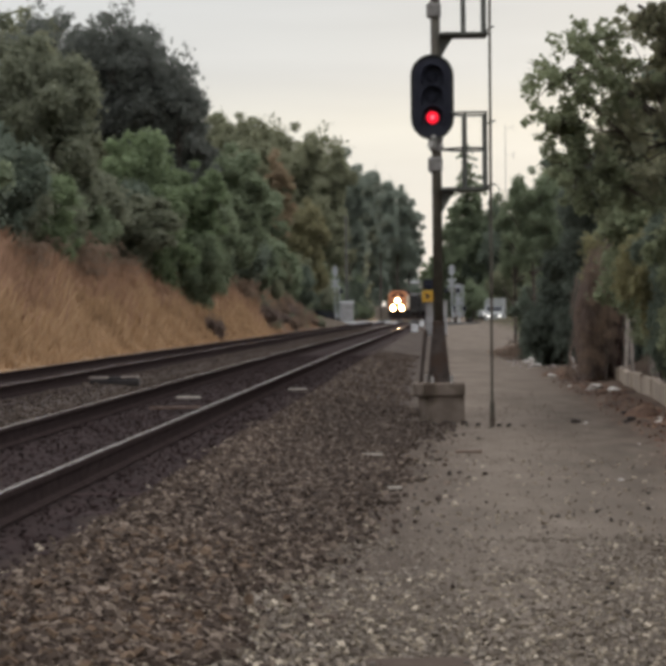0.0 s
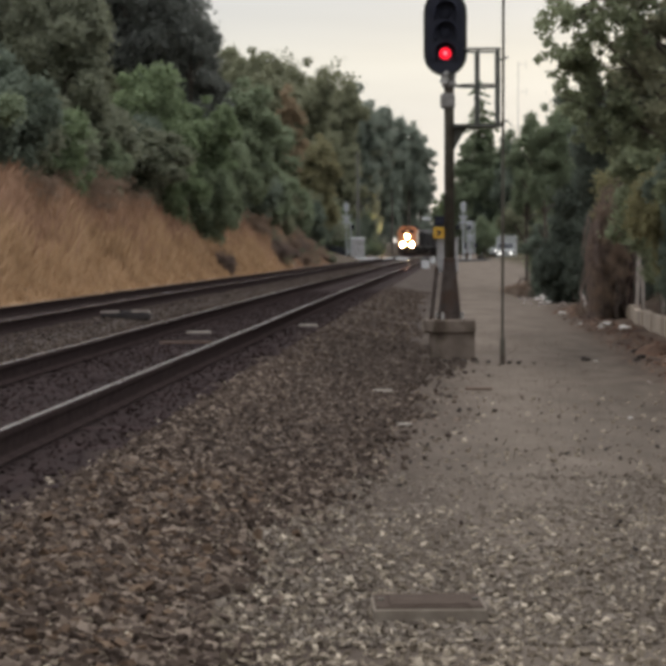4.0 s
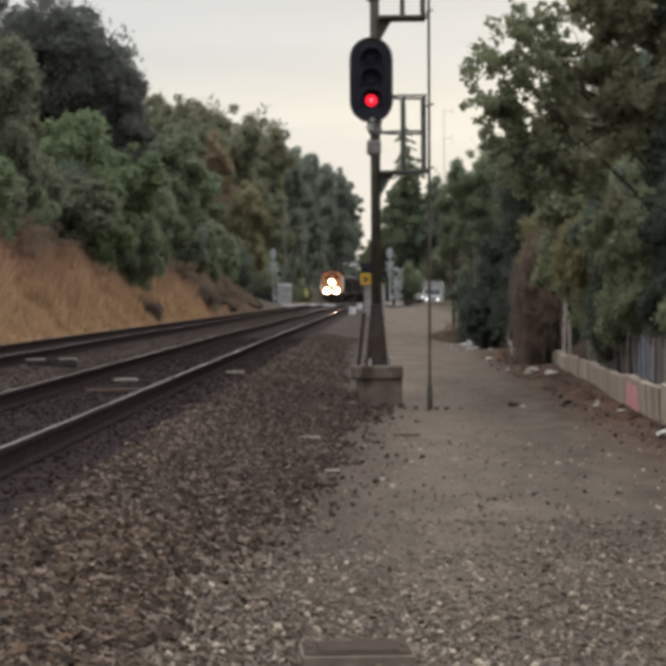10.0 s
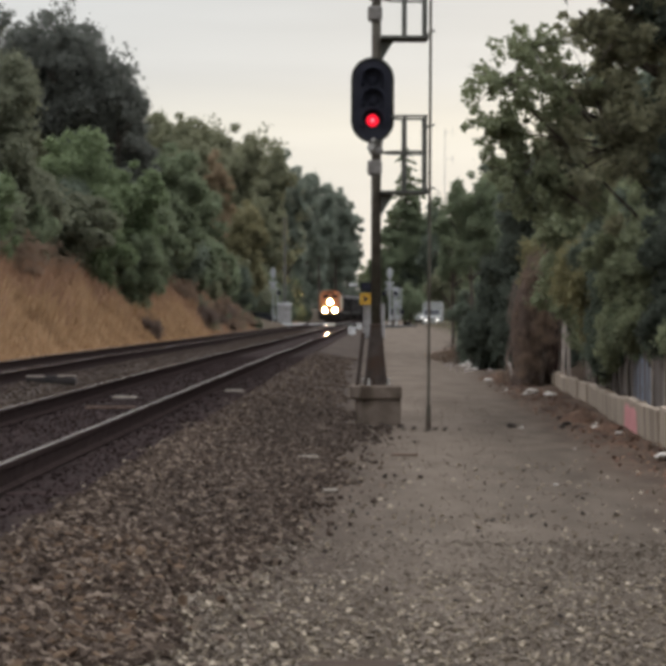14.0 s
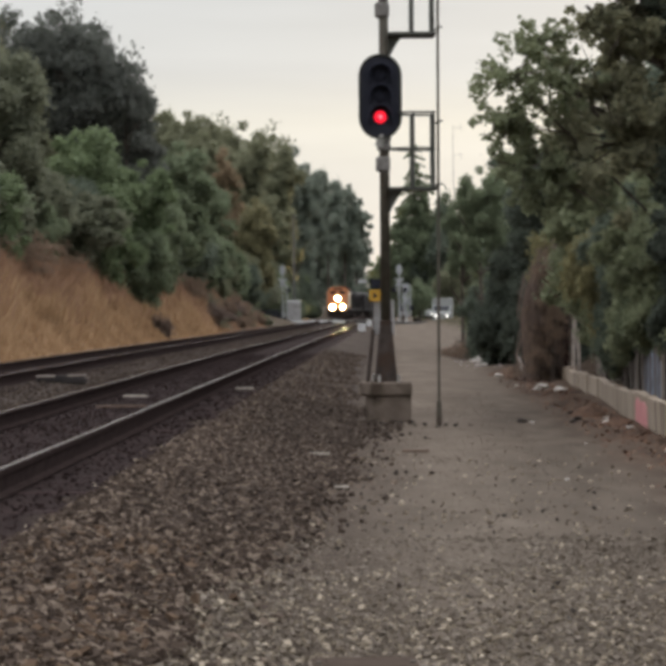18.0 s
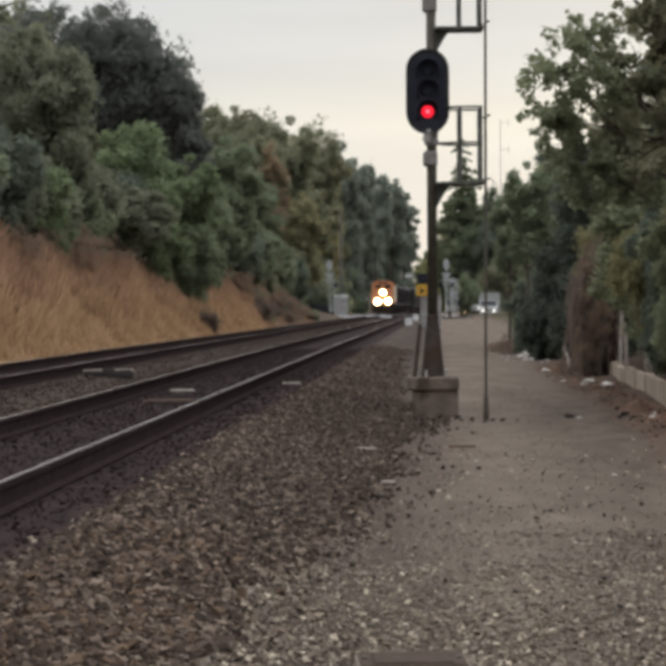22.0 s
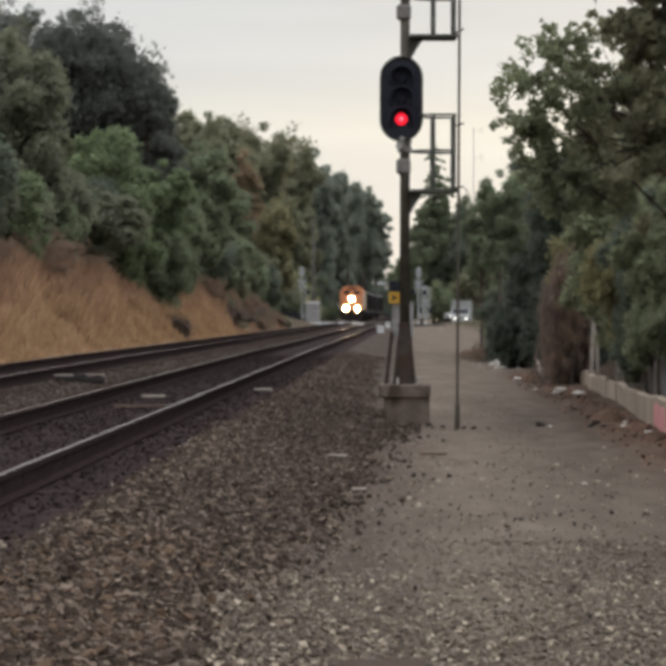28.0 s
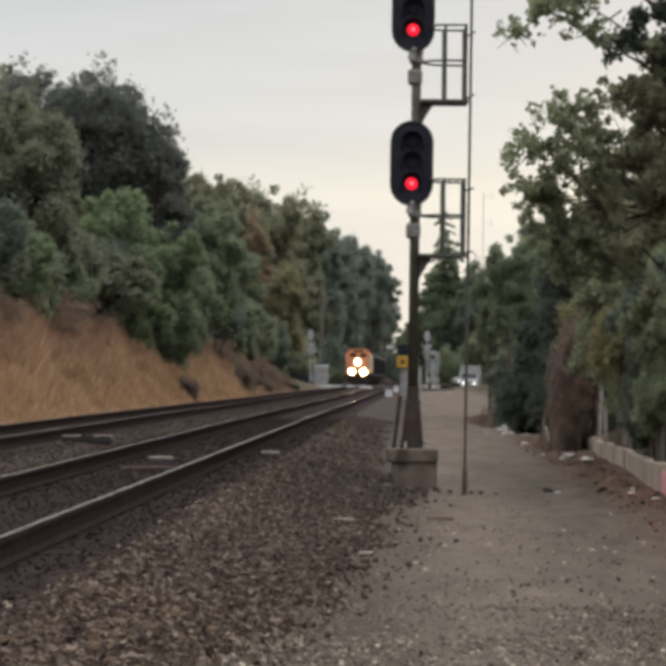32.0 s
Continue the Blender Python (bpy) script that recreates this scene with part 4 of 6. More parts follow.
        tree(x, y, g - 0.1, g + h, r, shape, "vine", "small dark brown shrub in dry grass", "shrub", "shrubs in the grass")
    for k in range(22):
        y = 84 + 6.3 * k
        x = track_x(y, -10.1 - rng.uniform(0, 1.2))
        g = ground_z(x, y)
        tree(x, y, g - 0.3, g + rng.uniform(1.1, 2.1), rng.uniform(0.9, 1.5), "airy", "dry_brush", "dry reddish brown brush at the top of the bank", "shrub", "dry brush")
    for x, y, r, h, mat in ((-4.6, 200, 0.8, 1.9, "leaf_olive"), (-5.0, 208, 0.9, 2.2, "dry_brush"), (-3.9, 214, 0.7, 1.6, "leaf_olive"), (-3.8, 186, 0.7, 1.2, "dry_brush"), (-4.8, 216, 1.2, 3.0, "leaf_olive")):
        g = ground_z(x, y)
        tree(x, y, g - 0.2, g + h, r, "bush", mat, "dry brown brush at the foot of the bank" if mat == "dry_brush" else "dull shrub at the foot of the bank", "shrub", "brush at the bank's foot")
    for k in range(24):
        y = 160 + 2.7 * k
        x = track_x(y, -7.2 - rng.uniform(0, 2.2))
        g = ground_z(x, y)
        mat, label = (("vine", "dull brown brush on a shaded bank"), ("leaf_dull", "dull olive shrub on a shaded bank"), ("dry_brush", "dry brown brush on a shaded bank"))[k % 3]
        tree(x, y, g - 0.2, g + rng.uniform(0.7, 1.7), rng.uniform(0.6, 1.1), "airy" if k % 2 else "bush", mat, label, "shrub", "brush at the bank's foot")
    for k in range(14):
        y = 295 + 8 * k
        x = track_x(y, -8.0 - rng.uniform(0, 1.4))
        g = ground_z(x, y)
        tree(x, y, g - 0.2, g + rng.uniform(1.6, 3.0), rng.uniform(1.0, 1.5), "bush", ("leaf_dark", "leaf_mid")[k % 2], "dark shrub beside the track past a level crossing", "shrub", "shrubs past the crossing")
    stem = tube(((-4.9, 185, 2.0), (-4.5, 184.6, 1.2), (-4.15, 184.2, 0.7), (-4.05, 184, 0.3)), (0.05, 0.09, 0.11, 0.14), 8)
    rod((-4.5, 184.6, 1.2), (-4.2, 184.3, 1.75), 0.045, 0.02, 6, stem)
    tagged(part("dead_stem", stem, M["wood_weathered"]), "pale dead stem leaning out of a grassy bank", "dead branch")
    # dry grass
    n, g = 60000, np.random.default_rng(3)
    y = 55 + 168 * g.random(n) ** 1.3
    s = -7.0 - 4.6 * g.random(n)
    x = -3.37 + 0.0434 * y + s
    z = np.interp(s, [p[0] for p in PROFILE], [p[1] for p in PROFILE]) - 0.00125 * np.clip(y - 60, 0, 300)
    h = (0.35 + 0.75 * g.random(n)) * np.clip((-6.6 - s) / 1.5, 0.3, 1) * (0.75 + 0.5 * np.sin(0.9 * y + 2.1 * s) * np.sin(0.37 * y - 1.3 * s)) * np.where(y > 166, 0.4, 1)
    turn, lean = g.random(n) * 6.283, g.normal(size=(n, 2)) * 0.22 + (0.12, 0)
    w = 0.012 + 0.02 * g.random(n)
    p = np.stack([x, y, z - 0.05], 1)
    side = np.stack([np.cos(turn) * w, np.sin(turn) * w, 0 * w], 1)
    mid = p + np.stack([lean[:, 0] * h * 0.35, lean[:, 1] * h * 0.35, h * 0.6], 1)
    tip = p + np.stack([lean[:, 0] * h, lean[:, 1] * h, h], 1)
    v = np.stack([p - side, p + side, mid + side * 1.3, mid - side * 1.3, tip], 1).reshape(-1, 3)
    k = 5 * np.arange(n)[:, None]
    upper = (s + 0.5 * np.sin(0.31 * y) + 0.5 * g.normal(size=n) < -9.0) | (y > 160 + 9 * g.normal(size=n))
    for name, rows, mat, label in (("dry_grass", ~upper, "straw", "tall dry orange-tan grass on a railway bank"), ("brown_grass", upper, "reddish_straw", "reddish brown dry grass along the top of a bank")):
        q = k[rows]
        faces = [tuple(f) for f in (q + (0, 1, 2, 3)).tolist()] + [tuple(f) for f in (q + (3, 2, 4)).tolist()]
        me = mesh_from(name, v, faces, M[mat])
        bm = bmesh.new()
        bm.from_mesh(me)
        bmesh.ops.delete(bm, geom=[w for w in bm.verts if not w.link_faces], context="VERTS")
        bm.to_mesh(me)
        bm.free()
        tagged(new(name, me), label, "grass", kind="stuff")


bank()


def right_side():
    """The wall along the path, with fence, tall trees and bushes behind it."""
    # the spreading tree near the signal: clusters of leaves round its limbs
    root = thing("tree", pose(6.1, 39, ground_z(6.1, 39) - 0.1), "broadleaf tree with open dark foliage overhanging a path", "tree")
    t = new("trunk", trunk_mesh(2))
    t.parent, t.scale = root, (6, 6, 6)
    base = Vector((6.1, 39, ground_z(6.1, 39) - 0.1))
    rng = random.Random(9)
    groups = (((3.45, 38, 4.95), 0.7, 558), ((3.35, 38.2, 4.3), 0.42, 260), ((3.85, 38, 5.45), 0.55, 347), ((4.25, 38.3, 4.9), 0.75, 682), ((4.9, 38.5, 4.75), 0.9, 1178), ((4.5, 38.8, 4.1), 0.8, 1178), ((3.65, 38.3, 4.2), 0.6, 496),
              ((3.7, 38.4, 3.6), 0.6, 806), ((4.3, 38.6, 3.4), 0.8, 1426), ((5.5, 38.6, 3.9), 1.2, 3960), ((4.15, 37.6, 6.6), 0.4, 161), ((4.75, 37.8, 6.5), 0.5, 372), ((3.05, 37.8, 6.6), 0.3, 90), ((3.5, 37.8, 6.95), 0.5, 230), ((4.0, 37.8, 7.1), 0.5, 300), ((4.6, 37.9, 5.7), 0.42, 204),
              ((5.3, 38, 5.8), 0.85, 2610), ((6.2, 38, 5.2), 1.1, 4680), ((6.2, 38, 6.6), 1.2, 5040), ((5.5, 37.8, 6.9), 0.85, 2340), ((6.9, 38, 4.2), 1.2, 4500), ((6.6, 37.8, 8.0), 1.3, 4050), ((5.6, 38, 7.9), 0.9, 1620), ((5.95, 38.2, 6.0), 0.8, 2200), ((5.0, 38.3, 5.3), 0.6, 700))
    for k, (c, r, count) in enumerate(groups):
        cc, cr = clumps(40 + k, 40, 0.9, (0.1, 1.08), (0.08, 0.23))
        # one tree, three leaf tones by place: lighter and shaded boughs are painted
        me = leaf_mesh("bough", cc * r, cr * r, int(count * 1.55), 0.088, M["leaf_maple" if c[0] < 4.4 else "leaf_broad" if c[2] < 6 else "leaf_shade"], 60 + k, 0.05)
        tagged(shared("bough", me, root, Matrix.Translation(Vector(c) - base)), kind="stuff")
        bm = bmesh.new()
        a = Vector((6.1, 39, 2.5 + 0.25 * k))
        if r < 0.45:
            a = Vector(c) + Vector((0.45, 0.1, 0.35))
        rod(a - base, Vector(c) - base, 0.03 if r > 0.45 else 0.014, 0.01, 6, bm)
        for q in range(9):
            rod(Vector(c) - base, Vector(c) - base + Vector((rng.uniform(-1, 1), rng.uniform(-1, 1), rng.uniform(-0.8, 0.8))) * r * 0.95, 0.012, 0.004, 5, bm)
        part("branch", bm, M["bark"], root)
    for x, y, low, top, r, shape, mat, label in (
        (5.5, 33.6, 0.7, 3.2, 0.7, "tall", "leaf_shade", "dark bush hanging over a board fence"),
        (5.45, 31, 0.7, 3.4, 0.75, "tall", "leaf_shade", "dark bush hanging over a board fence"),
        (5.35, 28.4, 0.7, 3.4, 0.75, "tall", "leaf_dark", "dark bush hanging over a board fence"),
        (5.55, 36.5, 0.7, 3.0, 0.75, "bush", "leaf_maple", "dark bush hanging over a board fence"),
        (5.6, 39.5, 0.55, 3.4, 0.8, "tall", "leaf_maple", "dark bush hanging over a board fence"),
        (5.75, 42, 0.4, 3.6, 0.85, "tall", "leaf_dark", "dark bush hanging over a board fence"),
        (5.35, 28.5, 0.62, 1.7, 0.6, "bush", "leaf_maple", "low dark bush spilling over a board fence"),
        (5.4, 30.3, 0.62, 1.8, 0.6, "bush", "leaf_mid", "low dark bush spilling over a board fence"),
        (5.5, 32.2, 0.66, 1.8, 0.62, "bush", "leaf_maple", "low dark bush spilling over a board fence"),
        (5.6, 34.2, 0.68, 1.9, 0.62, "bush", "leaf_dark", "low dark bush spilling over a board fence"),
        (5.75, 36.6, 0.74, 1.9, 0.68, "bush", "leaf_maple", "low dark bush spilling over a board fence"),
        (5.85, 39, 0.74, 2.0, 0.7, "bush", "leaf_mid", "low dark bush spilling over a board fence"),
        (5.95, 41.5, 0.6, 2.0, 0.75, "bush", "leaf_dark", "low dark bush spilling over a board fence"),
        (6.05, 44, 0.2, 2.2, 0.75, "bush", "leaf_maple", "low dark bush spilling over a board fence"),
        (6.2, 35, 0.9, 4.2, 1.0, "tall", "leaf_shade", "dark leafy bush behind a board fence"),
        (6.6, 38, 0.9, 4.6, 1.2, "tall", "leaf_shade", "dark leafy bush behind a board fence"),
        (5.9, 46, 0.5, 4.3, 1.3, "round", "leaf_maple", "dense dark bush hanging over a low wall"),
        (6.9, 44, 0.5, 4.6, 1.5, "round", "leaf_maple", "dense dark bush behind a low wall"),
        (5.6, 43.5, 1.0, 3.1, 0.8, "bush", "leaf_yellow", "bush with yellowing olive leaves over a low wall"),
        (5.55, 51.2, 1.6, 3.5, 0.62, "airy", "leaf_yellow", "bush with yellowing autumn leaves"),
        (5.3, 51.0, 1.7, 2.8, 0.45, "airy", "leaf_yellow", "bush with yellowing autumn leaves"),
        (6.2, 54, 0.6, 5.2, 1.5, "tall", "leaf_shade", "dark dense bush behind a wall"),
        (6.4, 60, -0.3, 5.4, 1.6, "tall", "leaf_shade", "dark dense bush beside a path"),
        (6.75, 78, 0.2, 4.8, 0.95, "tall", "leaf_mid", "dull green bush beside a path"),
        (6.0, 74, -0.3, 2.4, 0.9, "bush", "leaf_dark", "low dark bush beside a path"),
        (5.9, 66, -0.3, 2.6, 1.1, "bush", "leaf_shade", "low dark bush beside a path"),
        (6.0, 58, -0.3, 2.6, 1.0, "bush", "leaf_shade", "low dark bush beside a path"),
        (7.5, 88, -0.3, 2.8, 1.2, "bush", "leaf_maple", "low green bush beside a path"),
        (7.2, 80, -0.3, 6.0, 1.4, "tall", "leaf_maple", "dark green tree beside a path"),
        (7.42, 84, 1.6, 6.43, 1.35, "round", "leaf_mid", "green tree beside a path"),
        (5.72, 72, 2.49, 5.55, 0.85, "tall", "leaf_mid", "green leafy tree leaning towards a path"),
        (6.15, 86, 2.47, 5.41, 0.75, "tall", "leaf_mid", "green leafy tree leaning towards a path"),
        (7.6, 74, 0.3, 6.5, 1.6, "tall", "leaf_dark", "dark green tree behind a hedge"),
        (8.1, 92, 0.2, 6.4, 1.7, "round", "leaf_mid", "dull green tree beside a path"),
        (8.4, 50, 1.0, 7.0, 2.2, "tall", "leaf_dark", "tall dark tree behind a fence"),
        (9.2, 60, 1.0, 8.0, 2.4, "tall", "leaf_dark", "tall dark tree behind a fence"),
        (9.8, 96, 1.0, 8.0, 2.5, "round", "leaf_dark", "dark tree behind a hedge"),
        (12.4, 130, 0.5, 6.5, 2.6, "round", "leaf_dark", "dark tree beside a path"),
    ):
        tree(x, y, low, top, r, shape, mat, label, "shrub" if "bush" in label else "tree", "plants along the wall")
    for x, y, low, top, r in ((5.5, 80, -0.15, 0.35, 0.7), (6.0, 84, -0.15, 0.45, 0.8), (5.45, 74, -0.15, 0.3, 0.6), (5.9, 79, -0.15, 0.5, 0.7), (5.05, 53, -0.1, 0.4, 0.4), (5.1, 50.0, -0.1, 1.3, 0.36), (5.36, 49.9, 0.5, 2.2, 0.32), (5.08, 50.6, 0.4, 2.0, 0.3), (5.3, 50.2, 1.2, 2.7, 0.36)):
        tree(x, y, low, top, r, "airy", "dry_brush", "tangle of dry brown brush beside a path", "shrub", "dry vines")
    n, g = 6500, np.random.default_rng(17)
    u = g.random(n)
    x = 5.06 + 0.5 * u + 0.06 * g.normal(size=n)
    y = 50.2 + 1.6 * g.random(n)
    hi = 1.75 + 0.4 * u + 0.3 * g.normal(size=n) - np.where(g.random(n) < 0.4, 1.6 * g.random(n), 0)
    lo = np.clip(hi - 0.4 - 1.0 * g.random(n), 0.02, None)
    a, w = g.random(n) * 3.14, 0.004 + 0.011 * g.random(n)
    side = np.stack([np.cos(a) * w, np.sin(a) * w, 0 * w], 1)
    sway = np.stack([0.1 * g.normal(size=n), 0.12 * g.normal(size=n), 0 * w], 1)
    top, foot = np.stack([x, y, hi], 1), np.stack([x, y, lo], 1) + sway
    mid = (top + foot) / 2 + 0.09 * g.normal(size=(n, 3))
    v = np.stack([top - side, top + side, mid + side, foot + side, foot - side, mid - side], 1).reshape(-1, 3)
    k = 6 * np.arange(n)[:, None]
    strands = np.concatenate([k + (0, 1, 2, 5), k + (5, 2, 3, 4)], 1).reshape(-1, 4)
    tagged(new("hanging_vines", mesh_from("hanging_vines", v, strands, M["vine"])), "curtain of dry brown vines hanging at a wall's end", "vines", kind="stuff")
    post = thing("wooden_post", pose(5.62, 50.3, 0), "dark wooden post hung with dry vines", "post")
    part("shaft", box(0.14, 0.16, 2.0, 0, 0, 0.95, 0.015), M["tie"], post)
    for x, y, h, tilt in ((5.68, 49.5, 1.5, 2), (5.83, 49.55, 1.15, -2)):
        plank = thing("fence_board", pose(x, y, 0, 0, tilt, 4), "pale upright board standing at a wall's end", "board", "boards at the wall's end")
        part("board", box(0.075, 0.025, h, 0, 0, h / 2 - 0.05, 0.006), M["wood_weathered"], plank)
    stub = thing("tree_stump", pose(5.3, 51.9, 0), "dark trunk wrapped in dry vines", "trunk")
    part("trunk", lathe(((0.36, -0.1), (0.28, 0.3), (0.25, 1.2), (0.2, 1.7)), 12), M["bark"], stub)
    for x, y, low, top, r, shape, mat, label in (
        (14.2, 330, 0.2, 8.6, 3.4, "round", "leaf_green", "green round tree beyond a level crossing"), (19.5, 345, 0.2, 9.5, 3.6, "round", "leaf_green", "green tree beyond a level crossing"),
        (15.6, 326, 1.0, 10.5, 2.5, "round", "leaf_mid", "dull green tree beyond a level crossing"), (19.4, 328, 1.0, 12.0, 2.9, "round", "leaf_mid", "dull green tree beyond a level crossing"), (17.4, 327, 0.5, 8.0, 2.6, "round", "leaf_dark", "dark tree beyond a level crossing"), (25, 350, 0.2, 12, 4, "round", "leaf_dark", "dark tree beyond a level crossing"), (16.5, 300, 0.3, 5.0, 2.0, "bush", "leaf_mid", "dull green bush beyond a level crossing"),
        (21.5, 318, 0.2, 7.5, 3.0, "round", "leaf_olive", "olive tree beyond a level crossing"), (31, 360, 0, 14, 4.5, "tall", "leaf_dark", "dark tree far beyond a path"),
        (21.6, 322, 0.2, 12.4, 3.4, "tall", "leaf_dark", "dark tree beside a lane"), (25.2, 320, 0.2, 10.4, 3.6, "round", "leaf_dark", "dark tree beside a lane"),
        (15.9, 329, 2.0, 15.2, 2.2, "tall", "leaf_mid", "dark tree under a conifer"), (20.9, 329, 2.0, 16.6, 2.8, "tall", "leaf_mid", "dark tree under a conifer"), (18.6, 331, 2.0, 17.6, 2.4, "tall", "leaf_mid", "dark tree under a conifer"),
        (20.9, 326, 7.0, 17.5, 1.9, "airy", "leaf_dark", "dark thin tree beside a lane"), (28.4, 320, 0.2, 15, 4.2, "tall", "leaf_dark", "dark tree beside a lane"),
        (19.4, 322, 0.2, 6.0, 2.2, "bush", "leaf_mid", "green bush beside a lane"), (32, 318, 0.2, 13, 4.2, "tall", "leaf_dark", "dark tree beside a lane"),
        (24, 420, 0, 13, 4.5, "round", "leaf_olive", "tree far along the railway"), (30, 430, 0, 13, 4.5, "round", "leaf_dark", "tree far along the railway"), (38, 440, 0, 14, 5, "round", "leaf_dark", "tree far along the railway"),
    ):
        tree(x, y, low, top, r, shape, mat, label, "tree", "trees beyond the crossing")
    # a conifer with drooping tiers of branches
    x, y = 17.6, 332
    g = ground_z(x, y)
    root = thing("conifer", pose(x, y, g), "dark conifer with layered drooping branches", "tree")
    part("trunk", rod((0, 0, 0), (0, 0, 23.6), 0.3, 0.04, 8), M["bark"], root)
    rng = random.Random(4)
    kinds = []
    for k in range(4):
        cs = [(q, rng.uniform(-0.09, 0.09), -0.25 * q * q + rng.uniform(-0.04, 0.04)) for q in np.linspace(0.2, 1, 6)]
        kinds.append(leaf_mesh("bough", cs, [0.20 - 0.11 * q for q, _, _ in cs], 150, 0.11, M["leaf_mid"], 90 + k, 0.12))
    for k in range(118):
        z = 4.0 + 19.4 * k / 118 + rng.uniform(-0.4, 0.4)
        reach = ((1 - (z - 3) / 22.0) * 5.0 + 0.7) * rng.uniform(0.35, 1.2)
        ob = shared("bough", kinds[k % 4], root, pose(0, 0, z, 0, 0, rng.uniform(0, 360)))
        ob.scale = (reach, reach, reach)


right_side()


def wall():
    """A low wall of grey panels along the path, a board fence on the soil behind it."""
    low = thing("low_wall", Matrix(), "low grey concrete panel wall with spray paint along a dirt path", "wall")
    tagged(low, kind="structure")
    rng = random.Random(8)
    kinds = []
    for q in range(5):
        bm = bmesh.new()
        cuts = [-1.19] + sorted(rng.uniform(-1.0, 1.0) for _ in range(3)) + [1.19]
        tops = [rng.uniform(0.34, 0.385) for _ in cuts]
        outline = [(-1.19, -0.36), (1.19, -0.36)] + [(c, h) for c, h in zip(cuts[::-1], tops)]
        prism(outline, 0.11, bm, axis="x", base=-0.055)
        kinds.append(part("panel", bm, M["wall_panel"], low).data)
        bpy.data.objects.remove(low.children[-1])
    for k in range(13):
        y = 22 + 2.4 * k
        x = 4.62 + 0.058 * (y - 33) + rng.uniform(-0.02, 0.02)
        panel = shared("panel", kinds[k % 5], low, pose(x, y, 0.03 - 0.0038 * (y - 33) + rng.uniform(-0.025, 0.025), rng.uniform(-0.8, 0.8), rng.uniform(-2, 2), -3.3 + rng.uniform(-0.6, 0.6)), "panel with pink spray paint" if k == 4 else "")
        if k == 4:
            blot = [(1.02 * math.copysign(abs(math.cos(q * 0.3142)) ** 0.45, math.cos(q * 0.3142)) + 0.09 * noise.noise((q * 1.3, 2, 5)), 0.03 + (0.27 + 0.05 * noise.noise((q * 1.3, 7, 1))) * math.copysign(abs(math.sin(q * 0.3142)) ** 0.45, math.sin(q * 0.3142))) for q in range(20)]
            part("spray_paint", prism(blot, 0.005, axis="x", base=-0.0605), M["paint_pink"], panel, "patch of pink spray paint")
    fence = thing("board_fence", Matrix(), "weathered grey board fence overgrown by bushes", "fence")
    board = mesh_from("board", *block(0.03, 0.125, 1.5), M["board"])
    blue = mesh_from("board", *block(0.03, 0.15, 1.5), M["paint_blue"])
    for k in range(170):
        y = 22 + 0.17 * k
        x = 5.3 + 0.058 * (y - 33)
        shared("board", blue if k in (87, 88, 90, 91, 94, 95, 96, 99, 100, 103) else board, fence, pose(x, y, 0.08 + rng.uniform(-0.16, 0.08), rng.uniform(-3, 3), 0, -3.3))
    pale = mesh_from("board", *block(0.03, 0.2, 1.5), M["wood_weathered"])
    for y, h in ((49.6, 0.72), (50.0, 0.62), (50.5, 0.78), (36.2, 0.22), (34.3, 0.3)):
        shared("board", pale, fence, pose(5.26 + 0.058 * (y - 33), y, h, rng.uniform(-2, 2), 0, -3.3), "pale bleached board")
    for z in (0.2, 0.48):
        a, b = (5.34 + 0.058 * -11, 22, z), (5.34 + 0.058 * 18, 51, z)
        part("fence_rail", rod(a, b, 0.04, sides=4), M["board"], fence)


wall()


